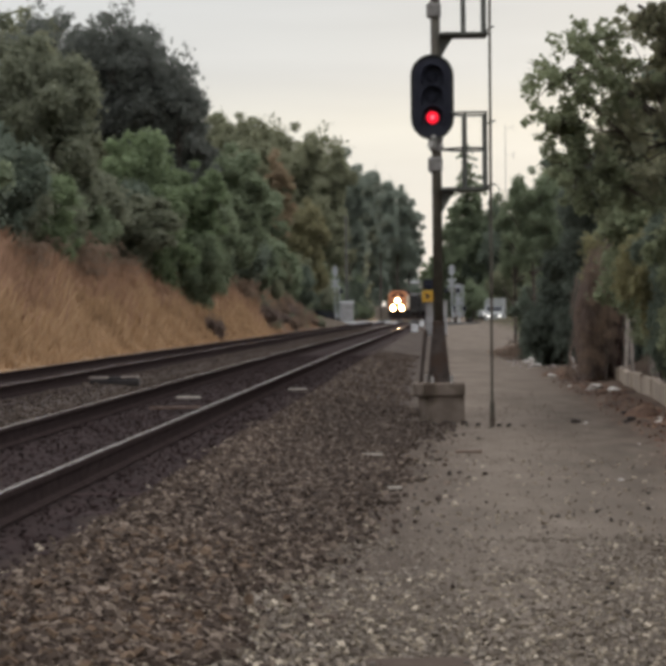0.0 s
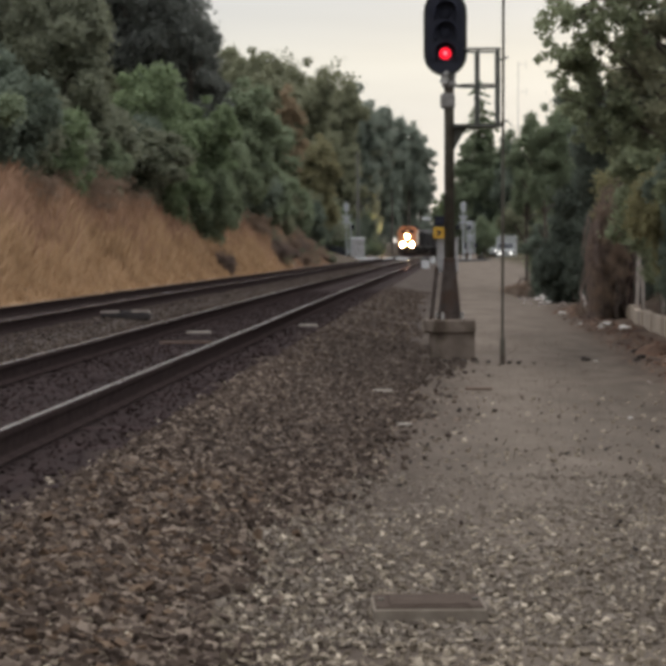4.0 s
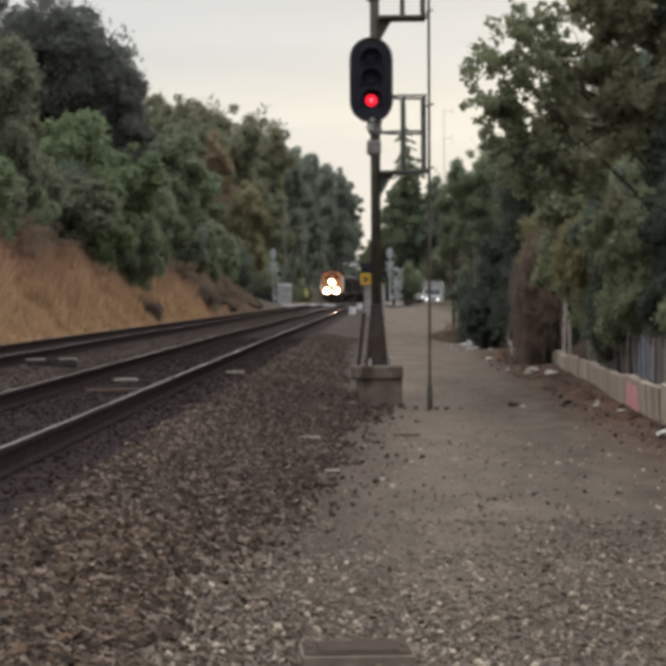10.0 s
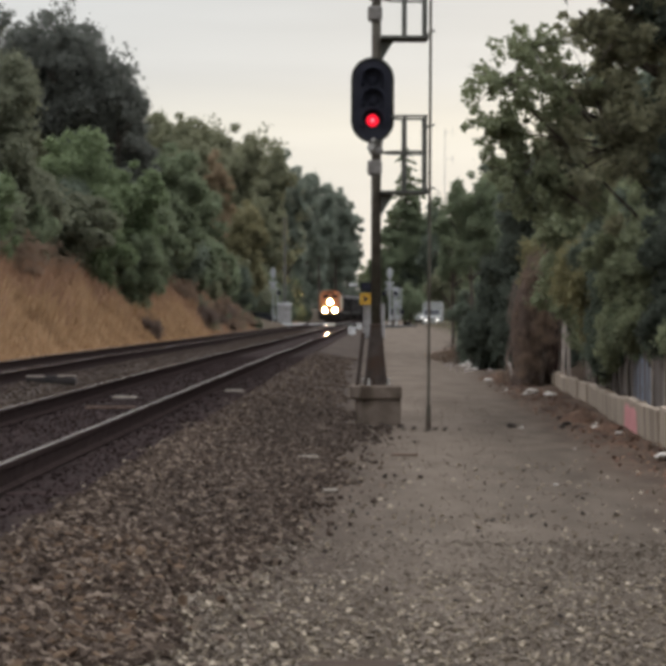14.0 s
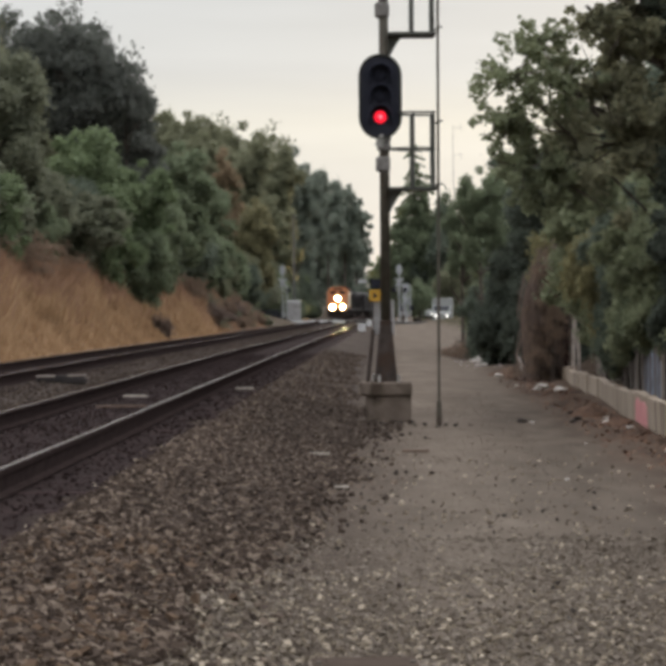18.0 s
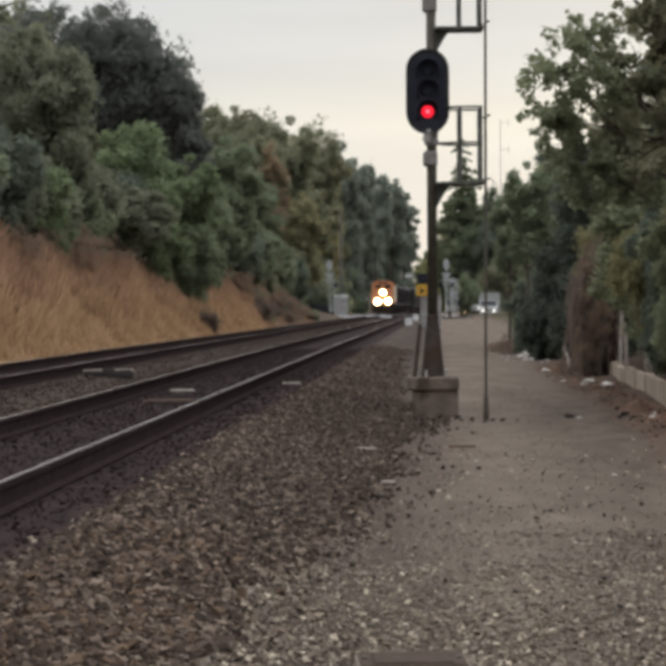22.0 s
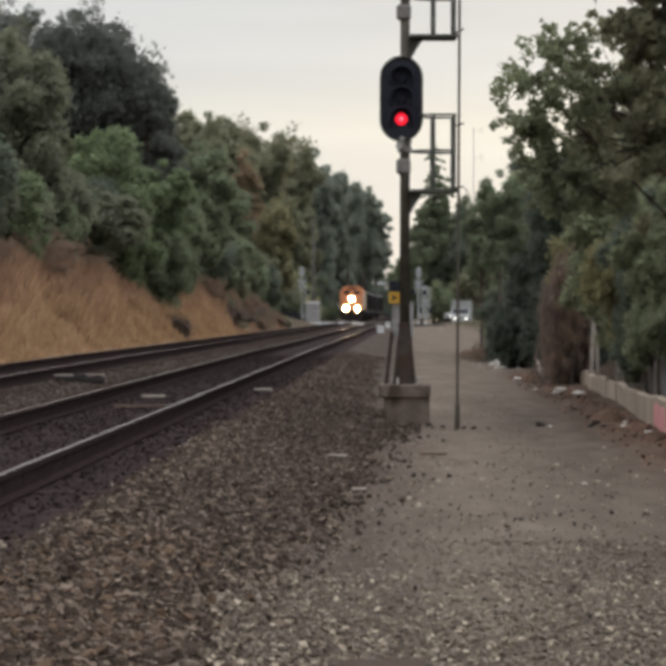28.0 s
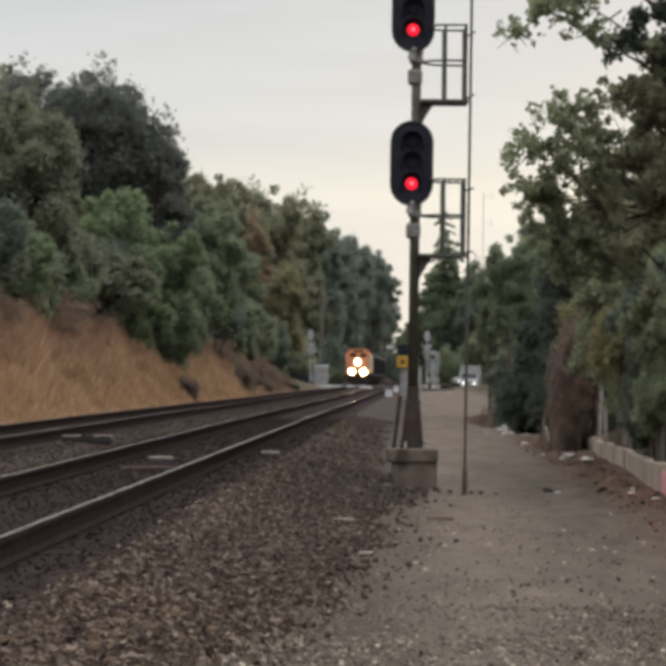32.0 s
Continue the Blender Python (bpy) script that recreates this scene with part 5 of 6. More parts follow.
# ---- the signal ----
def signal():
    X, Y = 1.40, 33.8
    sig = thing("railway_signal", pose(X, Y, 0), "two-headed railway colour-light signal mast showing red over red", "signal")
    turn = pose(0, 0, 0, 0, 0, 14)
    foundation = part("foundation", box(0.50, 0.50, 0.5, 0.03, 0, 0.1, 0.015), M["concrete"], sig, "weathered concrete pier", turn)
    part("foundation_cap", box(0.565, 0.565, 0.19, 0, 0, 0.435, 0.025), M["concrete"], foundation)
    bell = part("base_casting", lathe(((0.16, 0.53), (0.16, 0.56), (0.15, 0.58), (0.118, 0.9), (0.088, 1.18), (0.078, 1.28), (0.082, 1.29), (0.082, 1.33), (0.070, 1.34))), M["casting"], sig, "flared iron base casting", smooth=False)
    for k in range(4):
        a = math.radians(45 + 90 * k + 14)
        part("anchor_bolt", rod((0.19 * math.cos(a), 0.19 * math.sin(a), 0.52), (0.19 * math.cos(a), 0.19 * math.sin(a), 0.62), 0.022, sides=6), M["steel_grey"], bell)
    part("mast", rod((0, 0, 1.3), (0, 0, 6.2), 0.068, 0.062, 16), M["steel_dark"], sig, "round olive-brown steel mast", smooth=True)
    part("cable_pipe", rod((-0.245, -0.05, 0.52), (-0.17, -0.05, 1.22), 0.026), M["casting"], sig, "dark cable pipe up the base")
    for z in (4.297, 6.337):
        head = part("signal_head", prism(stadium(0.57, 1.13), 0.035), M["black_rim"], sig, "black oval signal head", pose(-0.055, -0.12, z))
        part("face", prism(stadium(0.50, 1.06), 0.012, base=-0.014), M["face"], head)
        rim = bmesh.new()
        o, i = stadium(0.57, 1.13, 14), stadium(0.535, 1.095, 14)
        rings = [[rim.verts.new((a, d, b)) for a, b in line] for line, d in ((o, 0.0), (o, -0.04), (i, -0.04), (i, 0.0))]
        for a, b in zip(rings, rings[1:]):
            for k in range(len(a)):
                rim.faces.new((a[k], a[(k + 1) % len(a)], b[(k + 1) % len(a)], b[k]))
        part("rim", rim, M["black_rim"], head)
        for lz, mat in ((0.27, "dead_lens"), (0, "dead_lens"), (-0.27, "red_lamp")):
            part("lens", lathe(((0.08, -0.03), (0.08, 0.0), (0.06, 0.018), (0.0001, 0.026)), 20), M[mat], head, "lit red lens" if mat == "red_lamp" else "unlit dark lens", pose(0, -0.02, lz, 90), smooth=True)
            if mat == "red_lamp":
                part("bulb", lathe(((0.026, 0.0), (0.022, 0.012), (0.0001, 0.018)), 12), M["red_core"], head, "bright lamp core", pose(0, -0.046, lz, 90), smooth=True)
            visor, n = bmesh.new(), 18
            rows = []
            for r in (0.158, 0.15):
                for d in (-0.005, -0.15):
                    cut = 0.0 if d > -0.1 else 0.35
                    rows.append([visor.verts.new((r * math.sin(a), d, lz + r * math.cos(a))) for a in np.linspace(-2.35 + cut, 2.35 - cut, n)])
            for a, b in ((0, 1), (2, 3), (1, 3), (0, 2)):
                for k in range(n - 1):
                    visor.faces.new((rows[a][k], rows[a][k + 1], rows[b][k + 1], rows[b][k]))
            part("visor", visor, M["visor"], head, "black sun visor")
        part("lamp_case", box(0.32, 0.2, 0.84, 0, 0.14, 0, 0.02), M["black"], head, "dark lamp housing")
        part("bracket", rod((-0.02, 0.03, -0.66), (0.02, 0.03, -0.5), 0.055), M["steel_grey"], head)
    for z in (3.70, 5.74):
        part("coupling", lathe(((0.085, z - 0.11), (0.095, z - 0.10), (0.095, z - 0.05), (0.08, z - 0.03), (0.08, z + 0.02), (0.09, z + 0.03), (0.09, z + 0.1), (0.07, z + 0.11))), M["clamp_grey"], sig, "grey pipe coupling")
        part("clamp", box(0.19, 0.15, 0.21, -0.02, -0.02, z - 0.29, 0.03), M["clamp_grey"], sig, "pale mast clamp")
    for z in (3.08, 5.12):
        deck = part("platform", box(0.62, 0.56, 0.035, 0.37, 0.0, z), M["steel_walk"], sig, "steel maintainer's platform with hoop rails")
        part("gusset", prism(((0.06, z - 0.02), (0.24, z - 0.02), (0.09, z - 0.24), (0.06, z - 0.24)), 0.03, base=-0.015), M["steel_walk"], deck)
        part("knee_brace", rod((0.05, 0, z - 0.3), (0.2, 0.0, z - 0.03), 0.018, sides=6), M["steel_walk"], deck)
        for px, py in ((0.37, -0.27), (0.37, 0.27), (0.64, -0.27), (0.64, 0.27)):
            part("rail_post", rod((px, py, z), (px, py, z + 1.0), 0.019, sides=8), M["steel_walk"], deck)
        for h, left in ((0.53, 0.10), (1.0, 0.16)):
            pts = [(0.66, -0.27), (0.37, -0.27)] + [(0.37 - (0.37 - left) * math.sin(a), -0.27 * math.cos(a)) for a in np.linspace(0.2, math.pi - 0.2, 9)] + [(0.37, 0.27), (0.66, 0.27)]
            part("hoop_rail", tube([(a, b, z + h) for a, b in pts], [0.016] * len(pts)), M["steel_walk"], deck)
        part("end_rail", rod((0.65, -0.27, z + 1.0), (0.65, 0.27, z + 1.0), 0.018, sides=6), M["steel_walk"], deck)
        part("ladder_tie", rod((0.62, -0.1, z + 0.03), (0.72, -0.75, z + 0.03), 0.014, sides=6), M["steel_walk"], deck)
        part("ladder_tie", rod((0.64, -0.2, z + 0.85), (0.72, -0.75, z + 0.85), 0.014, sides=6), M["steel_walk"], deck)
    ladder = thing("signal_ladder", pose(2.03, 32.6, -0.06), "thin steel access ladder seen edge-on beside a signal", "ladder")
    for dy in (0.0, 0.36):
        stile = part("stile", rod((-0.005 + 0.062 * dy, dy, 0), (0.03 + 0.062 * dy, dy, 9.0), 0.018, 0.017, 8), M["steel_dark"], ladder)
        part("foot_sleeve", rod((-0.005 + 0.062 * dy, dy, 0), (-0.004 + 0.062 * dy, dy, 0.36), 0.038, 0.032, 8), M["steel_dark"], stile)
    for k in range(28):
        part("rung", rod((0.0012 * k - 0.004, 0, 0.4 + 0.3 * k), (0.0012 * k + 0.018, 0.36, 0.4 + 0.3 * k), 0.009, sides=6), M["steel_walk"], ladder)


signal()


# ---- beside the track, far off ----
def far_things():
    # relay case behind the signal
    case = thing("relay_case", pose(6.1, 150, drop(150) + 0.0), "pale grey metal relay case on a post base", "relay case")
    part("cabinet_body", box(1.24, 0.7, 1.95, 0, 0, 1.05, 0.03), M["case_grey"], case)
    part("roof", box(1.32, 0.8, 0.07, 0, 0, 2.06, 0.02), M["case_grey"], case)
    for x in (-0.3, 0.3):
        door = part("door", box(0.57, 0.025, 1.7, x, -0.365, 1.05, 0.01), M["case_grey"], case)
        part("handle", box(0.03, 0.03, 0.14, x + 0.14, -0.39, 1.05), M["steel_dark"], door)
    part("plinth", box(1.16, 0.62, 0.2, 0, 0, 0.0), M["concrete"], case)
    sign = thing("warning_sign", pose(5.6, 149, drop(149)), "yellow sign under a black lamp box on a post", "sign")
    part("post", rod((0.42, 0, 0), (0.42, 0, 3.4), 0.045), M["case_grey"], sign)
    plate = part("sign_plate", box(0.74, 0.02, 0.66, 0, -0.06, 2.36, 0.008), M["yellow"], sign, "yellow plate with dark marks")
    part("marking", prism(((-0.24, 2.5), (-0.05, 2.5), (0.12, 2.36), (-0.05, 2.2), (-0.24, 2.2), (-0.08, 2.36)), 0.006, base=-0.078), M["black"], plate)
    lamp = part("lamp_box", box(0.66, 0.25, 0.58, 0.02, 0, 3.05, 0.02), M["black"], sign, "black lamp box")
    part("lens", lathe(((0.13, 0), (0.12, 0.02), (0.001, 0.03)), 14), M["dead_lens"], lamp, "", pose(-0.12, -0.126, 3.05, 90))
    part("lens", lathe(((0.13, 0), (0.12, 0.02), (0.001, 0.03)), 14), M["dead_lens"], lamp, "", pose(0.18, -0.126, 3.05, 90))
    part("bracket", rod((0.02, 0, 3.3), (0.42, 0, 3.3), 0.025), M["steel_dark"], sign)
    part("side_plate", box(0.55, 0.04, 0.15, -0.76, 0.0, 3.2, 0.01), M["white"], sign, "narrow white side plate")
    # bungalow, crossing signals and poles at the level crossing
    yb = 290
    bung = thing("signal_bungalow", pose(1.55, yb, drop(yb) + 0.15), "white equipment bungalow beside a level crossing", "hut")
    part("wall_shell", box(1.6, 1.8, 2.45, 0, 0, 1.2, 0.02), M["hut_grey"], bung)
    part("roof", box(1.76, 1.96, 0.22, 0, 0, 2.52, 0.05), M["white"], bung)
    part("door", box(0.75, 0.04, 1.95, 0.2, -0.92, 1.05, 0.01), M["hut_grey"], bung)
    part("vent", box(0.3, 0.03, 0.2, -0.45, -0.915, 1.9), M["steel_grey"], bung)
    part("slab", box(1.9, 2.1, 0.2, 0, 0, -0.1), M["concrete"], bung)
    pole = thing("utility_pole", pose(1.62, 292.5, drop(292)), "tall thin wooden utility pole", "pole")
    part("shaft", rod((0, 0, -0.3), (0, 0, 12.6), 0.15, 0.10, 10), M["pole"], pole)

    def crossing_signal(x, y, h, label):
        s = thing("crossing_signal", pose(x, y, drop(y)), label, "crossing signal", "crossing signals")
        part("mast", rod((0, 0, 0), (0, 0, h), 0.11), M["signal_grey"], s)
        part("base", lathe(((0.3, 0), (0.28, 0.1), (0.13, 0.5), (0.12, 0.55))), M["steel_grey"], s)
        for turn in (45, -45):
            part("crossbuck_board", box(1.3, 0.02, 0.26, 0, 0, 0, 0.004), M["signal_grey"], s, "white crossbuck board", pose(0, -0.13 - 0.0004 * (turn + 45), h - 1.75, 0, turn))
        part("sign_disc", prism(stadium(0.62, 1.15), 0.04, base=-0.16), M["signal_grey"], s, "white oval sign", pose(0, 0, h - 0.3))
        arm = part("crossarm", rod((-0.75, 0, h - 2.6), (0.75, 0, h - 2.6), 0.05), M["steel_grey"], s)
        for side in (-1, 1):
            lampd = part("flasher", lathe(((0.3, 0), (0.3, 0.03), (0.15, 0.05), (0.14, 0.2)), 18), M["black"], arm, "black round flasher disc", pose(side * 0.6, 0.1, h - 2.6, 90))
            part("flasher_lens", lathe(((0.12, 0), (0.1, 0.02), (0.001, 0.03)), 14), M["dead_lens"], lampd, "", pose(0, 0, 0.19))
        gate = part("gate_mechanism", box(0.4, 0.5, 0.6, 0.1, 0, 1.15, 0.03), M["signal_grey"], s)
        part("gate_arm", box(0.16, 0.06, 3.6, 0.5, 0, 2.7, 0.01), M["signal_grey"], gate, "raised white gate arm")
        return s

    crossing_signal(0.3, 288, 6.5, "level crossing signal with white boards and raised gate")
    crossing_signal(13.3, 284, 6.4, "level crossing signal with white boards and raised gate")
    crossing_signal(14.5, 293, 4.4, "shorter level crossing signal beside another")
    # road over the railway
    verts, faces = [], []
    for k, s in enumerate((-60, -9, -6.5, -5.2, 2.0, 5, 12, 60)):
        x = track_x(288, s)
        z = (0.44 if -7 < s < 4 else 0.22) + drop(288) + (0.3 if abs(s) > 20 else 0)
        verts += [(x, 283.5, z), (x, 292.5, z), (x, 283.5, z - 0.4), (x, 292.5, z - 0.4)]
        if k:
            b = 4 * k
            faces += [(b - 4, b, b + 1, b - 3), (b - 4, b - 2, b + 2, b), (b - 3, b + 1, b + 3, b - 1)]
    tagged(new("road", mesh_from("road", verts, faces, M["asphalt"])), "asphalt road over the level crossing", "road", kind="structure")
    edge = thing("concrete_edging", pose(0, 283.3, drop(283)), "pale concrete edging along a level crossing", "edging")
    for k in range(9):
        part("panel", box(0.62 + 0.1 * (k % 3), 0.35, 0.3, 1.5 + 0.66 * k, 0, 0.33 + 0.03 * (k % 2), 0.02), M["white"], edge)
    for x, y, w, h in ((5.12, 160, 0.43, 0.40), (7.53, 216, 0.40, 0.47)):
        b = thing("marker_block", pose(x, y, ground_z(x, y)), "small white concrete block beside the track", "block", "white blocks")
        part("block_body", box(w, 0.4, h, 0, 0, h / 2, 0.03), M["white"], b)
        part("block_lid", box(w + 0.06, 0.46, 0.06, 0, 0, h + 0.03, 0.015), M["white"], b)
    a = thing("radio_mast", pose(34.2, 500, 0), "thin pale radio mast with small side antennas", "mast")
    part("shaft", rod((0, 0, 0), (0, 0, 37.5), 0.1, 0.05, 8), M["case_grey"], a)
    for z in (31.5, 36.8):
        part("antenna_arm", rod((0, 0, z), (1.6, 0, z), 0.03), M["case_grey"], a)
        part("antenna", rod((1.6, 0, z - 0.8), (1.6, 0, z + 0.8), 0.035), M["case_grey"], a)
    pillar = thing("gate_pillar", pose(-3.0, 232, ground_z(-3.0, 232) - 0.2), "pale concrete pillar at the foot of a bank", "pillar")
    part("shaft", box(0.8, 0.8, 2.2, 0, 0, 1.0, 0.05), M["concrete"], pillar)
    part("cap", box(0.95, 0.95, 0.14, 0, 0, 2.16, 0.03), M["concrete"], pillar)


far_things()


def van(x, y):
    v = thing("van", pose(x, y, drop(y) + 0.22, 0, 0, 0), "silver van waiting at a crossing with headlamps on", "van")
    side = ((-2.4, 0.35), (2.4, 0.35), (2.45, 1.9), (2.3, 2.05), (-0.9, 2.05), (-1.5, 1.35), (-2.35, 1.1), (-2.45, 0.6))
    part("body", prism(side, 1.9, axis="x", base=-0.95), M["van"], v)
    part("windscreen", prism(((-1.47, 1.38), (-0.95, 1.98), (-0.93, 1.96), (-1.45, 1.36)), 1.6, axis="x", base=-0.8), M["glass"], v, "dark windscreen", pose(0, -0.03, 0.02))
    part("bumper", box(1.92, 0.15, 0.25, 0, -2.45, 0.5, 0.04), M["loco_dark"], v)
    for sx in (-0.68, 0.68):
        part("headlamp", lathe(((0.13, 0), (0.11, 0.03), (0.001, 0.04)), 12), M["car_lamp"], v, "lit headlamp", pose(sx, -2.41, 0.88, 90))
        for wy in (-1.5, 1.5):
            w = part("wheel", rod((sx * 1.25 - 0.1, wy, 0.33), (sx * 1.25 + 0.1, wy, 0.33), 0.33, sides=18), M["black"], v)
            part("hub", rod((sx * 1.25 - 0.11, wy, 0.33), (sx * 1.25 + 0.11, wy, 0.33), 0.18, sides=12), M["steel_grey"], w)


def box_truck(x, y):
    v = thing("box_truck", pose(x, y, drop(y) - 0.3, 0, 0, -6), "dull white box truck waiting in a lane with lamps on", "truck")
    part("cargo_box", prism(((-1.1, 0.75), (1.1, 0.75), (1.1, 2.95), (0.85, 3.2), (-0.85, 3.2), (-1.1, 2.95)), 4.2, base=0.0), M["van"], v)
    cab = part("cab", prism(((-2.0, 0.6), (0.0, 0.6), (0.0, 2.35), (-0.9, 2.35), (-1.4, 1.7), (-2.0, 1.5)), 2.0, axis="x", base=-1.0), M["van"], v, "short cab")
    part("windscreen", prism(((-1.42, 1.72), (-0.95, 2.28), (-0.93, 2.26), (-1.4, 1.7)), 1.7, axis="x", base=-0.85), M["glass"], cab, "dark windscreen", pose(0, -0.03, 0.02))
    part("bumper", box(2.0, 0.15, 0.25, 0, -2.05, 0.62, 0.04), M["loco_dark"], cab)
    for sx in (-0.62, 0.62):
        part("headlamp", lathe(((0.16, 0), (0.13, 0.03), (0.001, 0.05)), 12), M["car_lamp"], cab, "lit headlamp", pose(sx, -2.01, 1.2, 90))
        for wy in (-1.1, 3.0):
            w = part("wheel", rod((sx * 1.4 - 0.12, wy, 0.42), (sx * 1.4 + 0.12, wy, 0.42), 0.42, sides=18), M["black"], v)
            part("hub", rod((sx * 1.4 - 0.13, wy, 0.42), (sx * 1.4 + 0.13, wy, 0.42), 0.2, sides=12), M["steel_grey"], w)


def dark_car(x, y):
    v = thing("car", pose(x, y, drop(y) + 0.2), "dark blue car on the far side of a level crossing", "car")
    part("body", prism(((-2.1, 0.3), (2.1, 0.3), (2.15, 0.85), (1.7, 1.0), (1.2, 1.55), (-0.7, 1.6), (-1.3, 1.05), (-2.1, 0.9)), 1.8, base=-0.9), M["dark_car"], v)
    part("side_window", prism(((-1.1, 1.05), (1.4, 1.02), (1.05, 1.48), (-0.62, 1.52)), 0.02, base=-0.915), M["glass"], v, "dark side window")
    for wx in (-1.3, 1.35):
        w = part("wheel", rod((wx, -0.92, 0.33), (wx, -0.7, 0.33), 0.33, sides=18), M["black"], v)
        part("hub", rod((wx, -0.93, 0.33), (wx, -0.7, 0.33), 0.18, sides=12), M["steel_grey"], w)


box_truck(18.0, 283)
van(17.4, 306)
dark_car(-1.5, 289)


# ---- the train ----
def bogie(parent, y, axles, name="bogie"):
    b = part(name, box(2.2, axles * 1.6, 0.35, 0, y, 0.62, 0.05), M["loco_dark"], parent)
    for k in range(axles):
        wy = y + (k - (axles - 1) / 2) * 1.7
        w = part("wheelset", rod((-0.78, wy, 0.5), (-0.64, wy, 0.5), 0.5, sides=20), M["loco_dark"], b)
        part("wheel", rod((0.64, wy, 0.5), (0.78, wy, 0.5), 0.5, sides=20), M["loco_dark"], w)


def locomotive():
    loco = thing("locomotive", Matrix(), "orange diesel locomotive with three lit headlights", "locomotive", "train")
    part("frame", box(3.0, 21.5, 0.35, 0, 11.2, 1.3, 0.04), M["loco_dark"], loco)
    pilot = part("pilot", prism(((-1.35, 0.2), (1.35, 0.2), (1.4, 0.9), (-1.4, 0.9)), 0.12, base=0.12), M["loco_dark"], loco, "dark snowplough pilot")
    part("coupler", box(0.35, 0.6, 0.3, 0, -0.05, 0.95, 0.05), M["loco_dark"], pilot)
    nose = part("nose", prism(((-1.05, 1.48), (1.05, 1.48), (1.05, 2.55), (0.75, 2.95), (-0.75, 2.95), (-1.05, 2.55)), 2.2, base=0.75), M["orange"], loco, "orange nose")
    part("nose_door", box(0.6, 0.04, 1.2, -0.7, 0.74, 2.1, 0.01), M["orange"], nose)
    part("cab", prism(((-1.5, 1.48), (1.5, 1.48), (1.5, 3.55), (1.25, 4.15), (0.7, 4.4), (-0.7, 4.4), (-1.25, 4.15), (-1.5, 3.55)), 2.6, base=2.9), M["orange"], loco, "orange wide cab")
    for sx in (-0.62, 0.62):
        part("windscreen", box(0.8, 0.03, 0.4, sx, 2.89, 3.62, 0.02), M["glass"], loco, "dark cab window")
    part("side_panel", box(0.2, 0.05, 1.9, 1.39, 2.87, 2.5, 0.01), M["loco_pale"], loco, "pale edge panel of the cab")
    part("number_board", box(1.2, 0.05, 0.2, 0, 2.88, 4.1, 0.01), M["black"], loco)
    for sx in (-1.515, 1.515):
        part("side_stripe", box(0.02, 2.4, 2.3, sx, 4.2, 2.7), M["loco_pale"], loco, "pale cab side panel")
        part("handrail", rod((sx, 0.5, 1.5), (sx, 0.5, 2.5), 0.02, sides=6), M["loco_pale"], loco)
    part("hood", prism(((-1.46, 1.48), (1.46, 1.48), (1.46, 3.7), (1.1, 4.15), (-1.1, 4.15), (-1.46, 3.7)), 15.5, base=5.5), M["orange"], loco, "orange full-width engine hood")
    for sx in (-1.47, 1.47):
        part("hood_panel", box(0.02, 14.6, 1.9, sx, 13.2, 2.7), M["loco_pale"], loco, "pale hood side panel")
    part("radiator", box(2.9, 3.2, 1.0, 0, 18.6, 3.9, 0.08), M["loco_dark"], loco)
    part("fuel_tank", box(2.6, 5.5, 0.85, 0, 11.5, 0.75, 0.1), M["loco_dark"], loco)
    for sx in (-1.1, 1.1):
        steps = part("step_well", box(0.6, 0.5, 0.9, sx, 0.5, 0.85, 0.02), M["loco_dark"], loco)
        part("tread", box(0.5, 0.04, 0.05, sx, 0.24, 0.75), M["loco_pale"], steps)
    for sx, z, y in ((-0.7, 1.62, 0.36), (0.7, 1.62, 0.36), (0, 2.82, 0.62)):
        lamp = part("headlight_case", box(0.64, 0.3, 0.62, sx, y + 0.12, z, 0.04), M["loco_dark"], loco)
        # added emissive ring, wider than the case, for the lamp's soft yellow rim
        part("reflector", lathe(((0.46, 0), (0.41, 0.03), (0.2, 0.05)), 18), M["reflector"], lamp, "warm ring that glows as the bloom round a headlight", pose(sx, y - 0.04, z, 90), smooth=True)
        part("headlight", lathe(((0.19, 0), (0.17, 0.05), (0.1, 0.08), (0.001, 0.09)), 18), M["headlight"], lamp, "brightly lit headlight", pose(sx, y - 0.07, z, 90), smooth=True)
    bogie(loco, 4.6, 3)
    bogie(loco, 17.8, 3)
    return loco


def freight_car(label):
    c = thing("freight_car", Matrix(), label, "freight car", "train")
    part("body", prism(((-1.45, 1.0), (1.45, 1.0), (1.55, 1.5), (1.55, 3.6), (1.2, 4.1), (-1.2, 4.1), (-1.55, 3.6), (-1.55, 1.5)), 15.2, base=0.4), M["car_grey"], c)
    for k in range(13):
        for sx in (-1.58, 1.58):
            part("side_rib", box(0.07, 0.1, 2.1, sx, 1.0 + 1.17 * k, 2.55), M["car_grey"], c)
    part("roof_walk", box(0.7, 14.6, 0.05, 0, 8, 4.18), M["steel_grey"], c)
    part("end_sill", box(2.8, 0.3, 0.5, 0, 0.3, 1.1, 0.03), M["loco_dark"], c)
    bogie(c, 2.4, 2)
    bogie(c, 13.6, 2)
    return c


TRAIN = [(locomotive(), 0.0, 22.6)] + [(freight_car("dull grey covered freight car behind a locomotive"), 22.6 + 16.2 * k, 16.0) for k in range(6)]


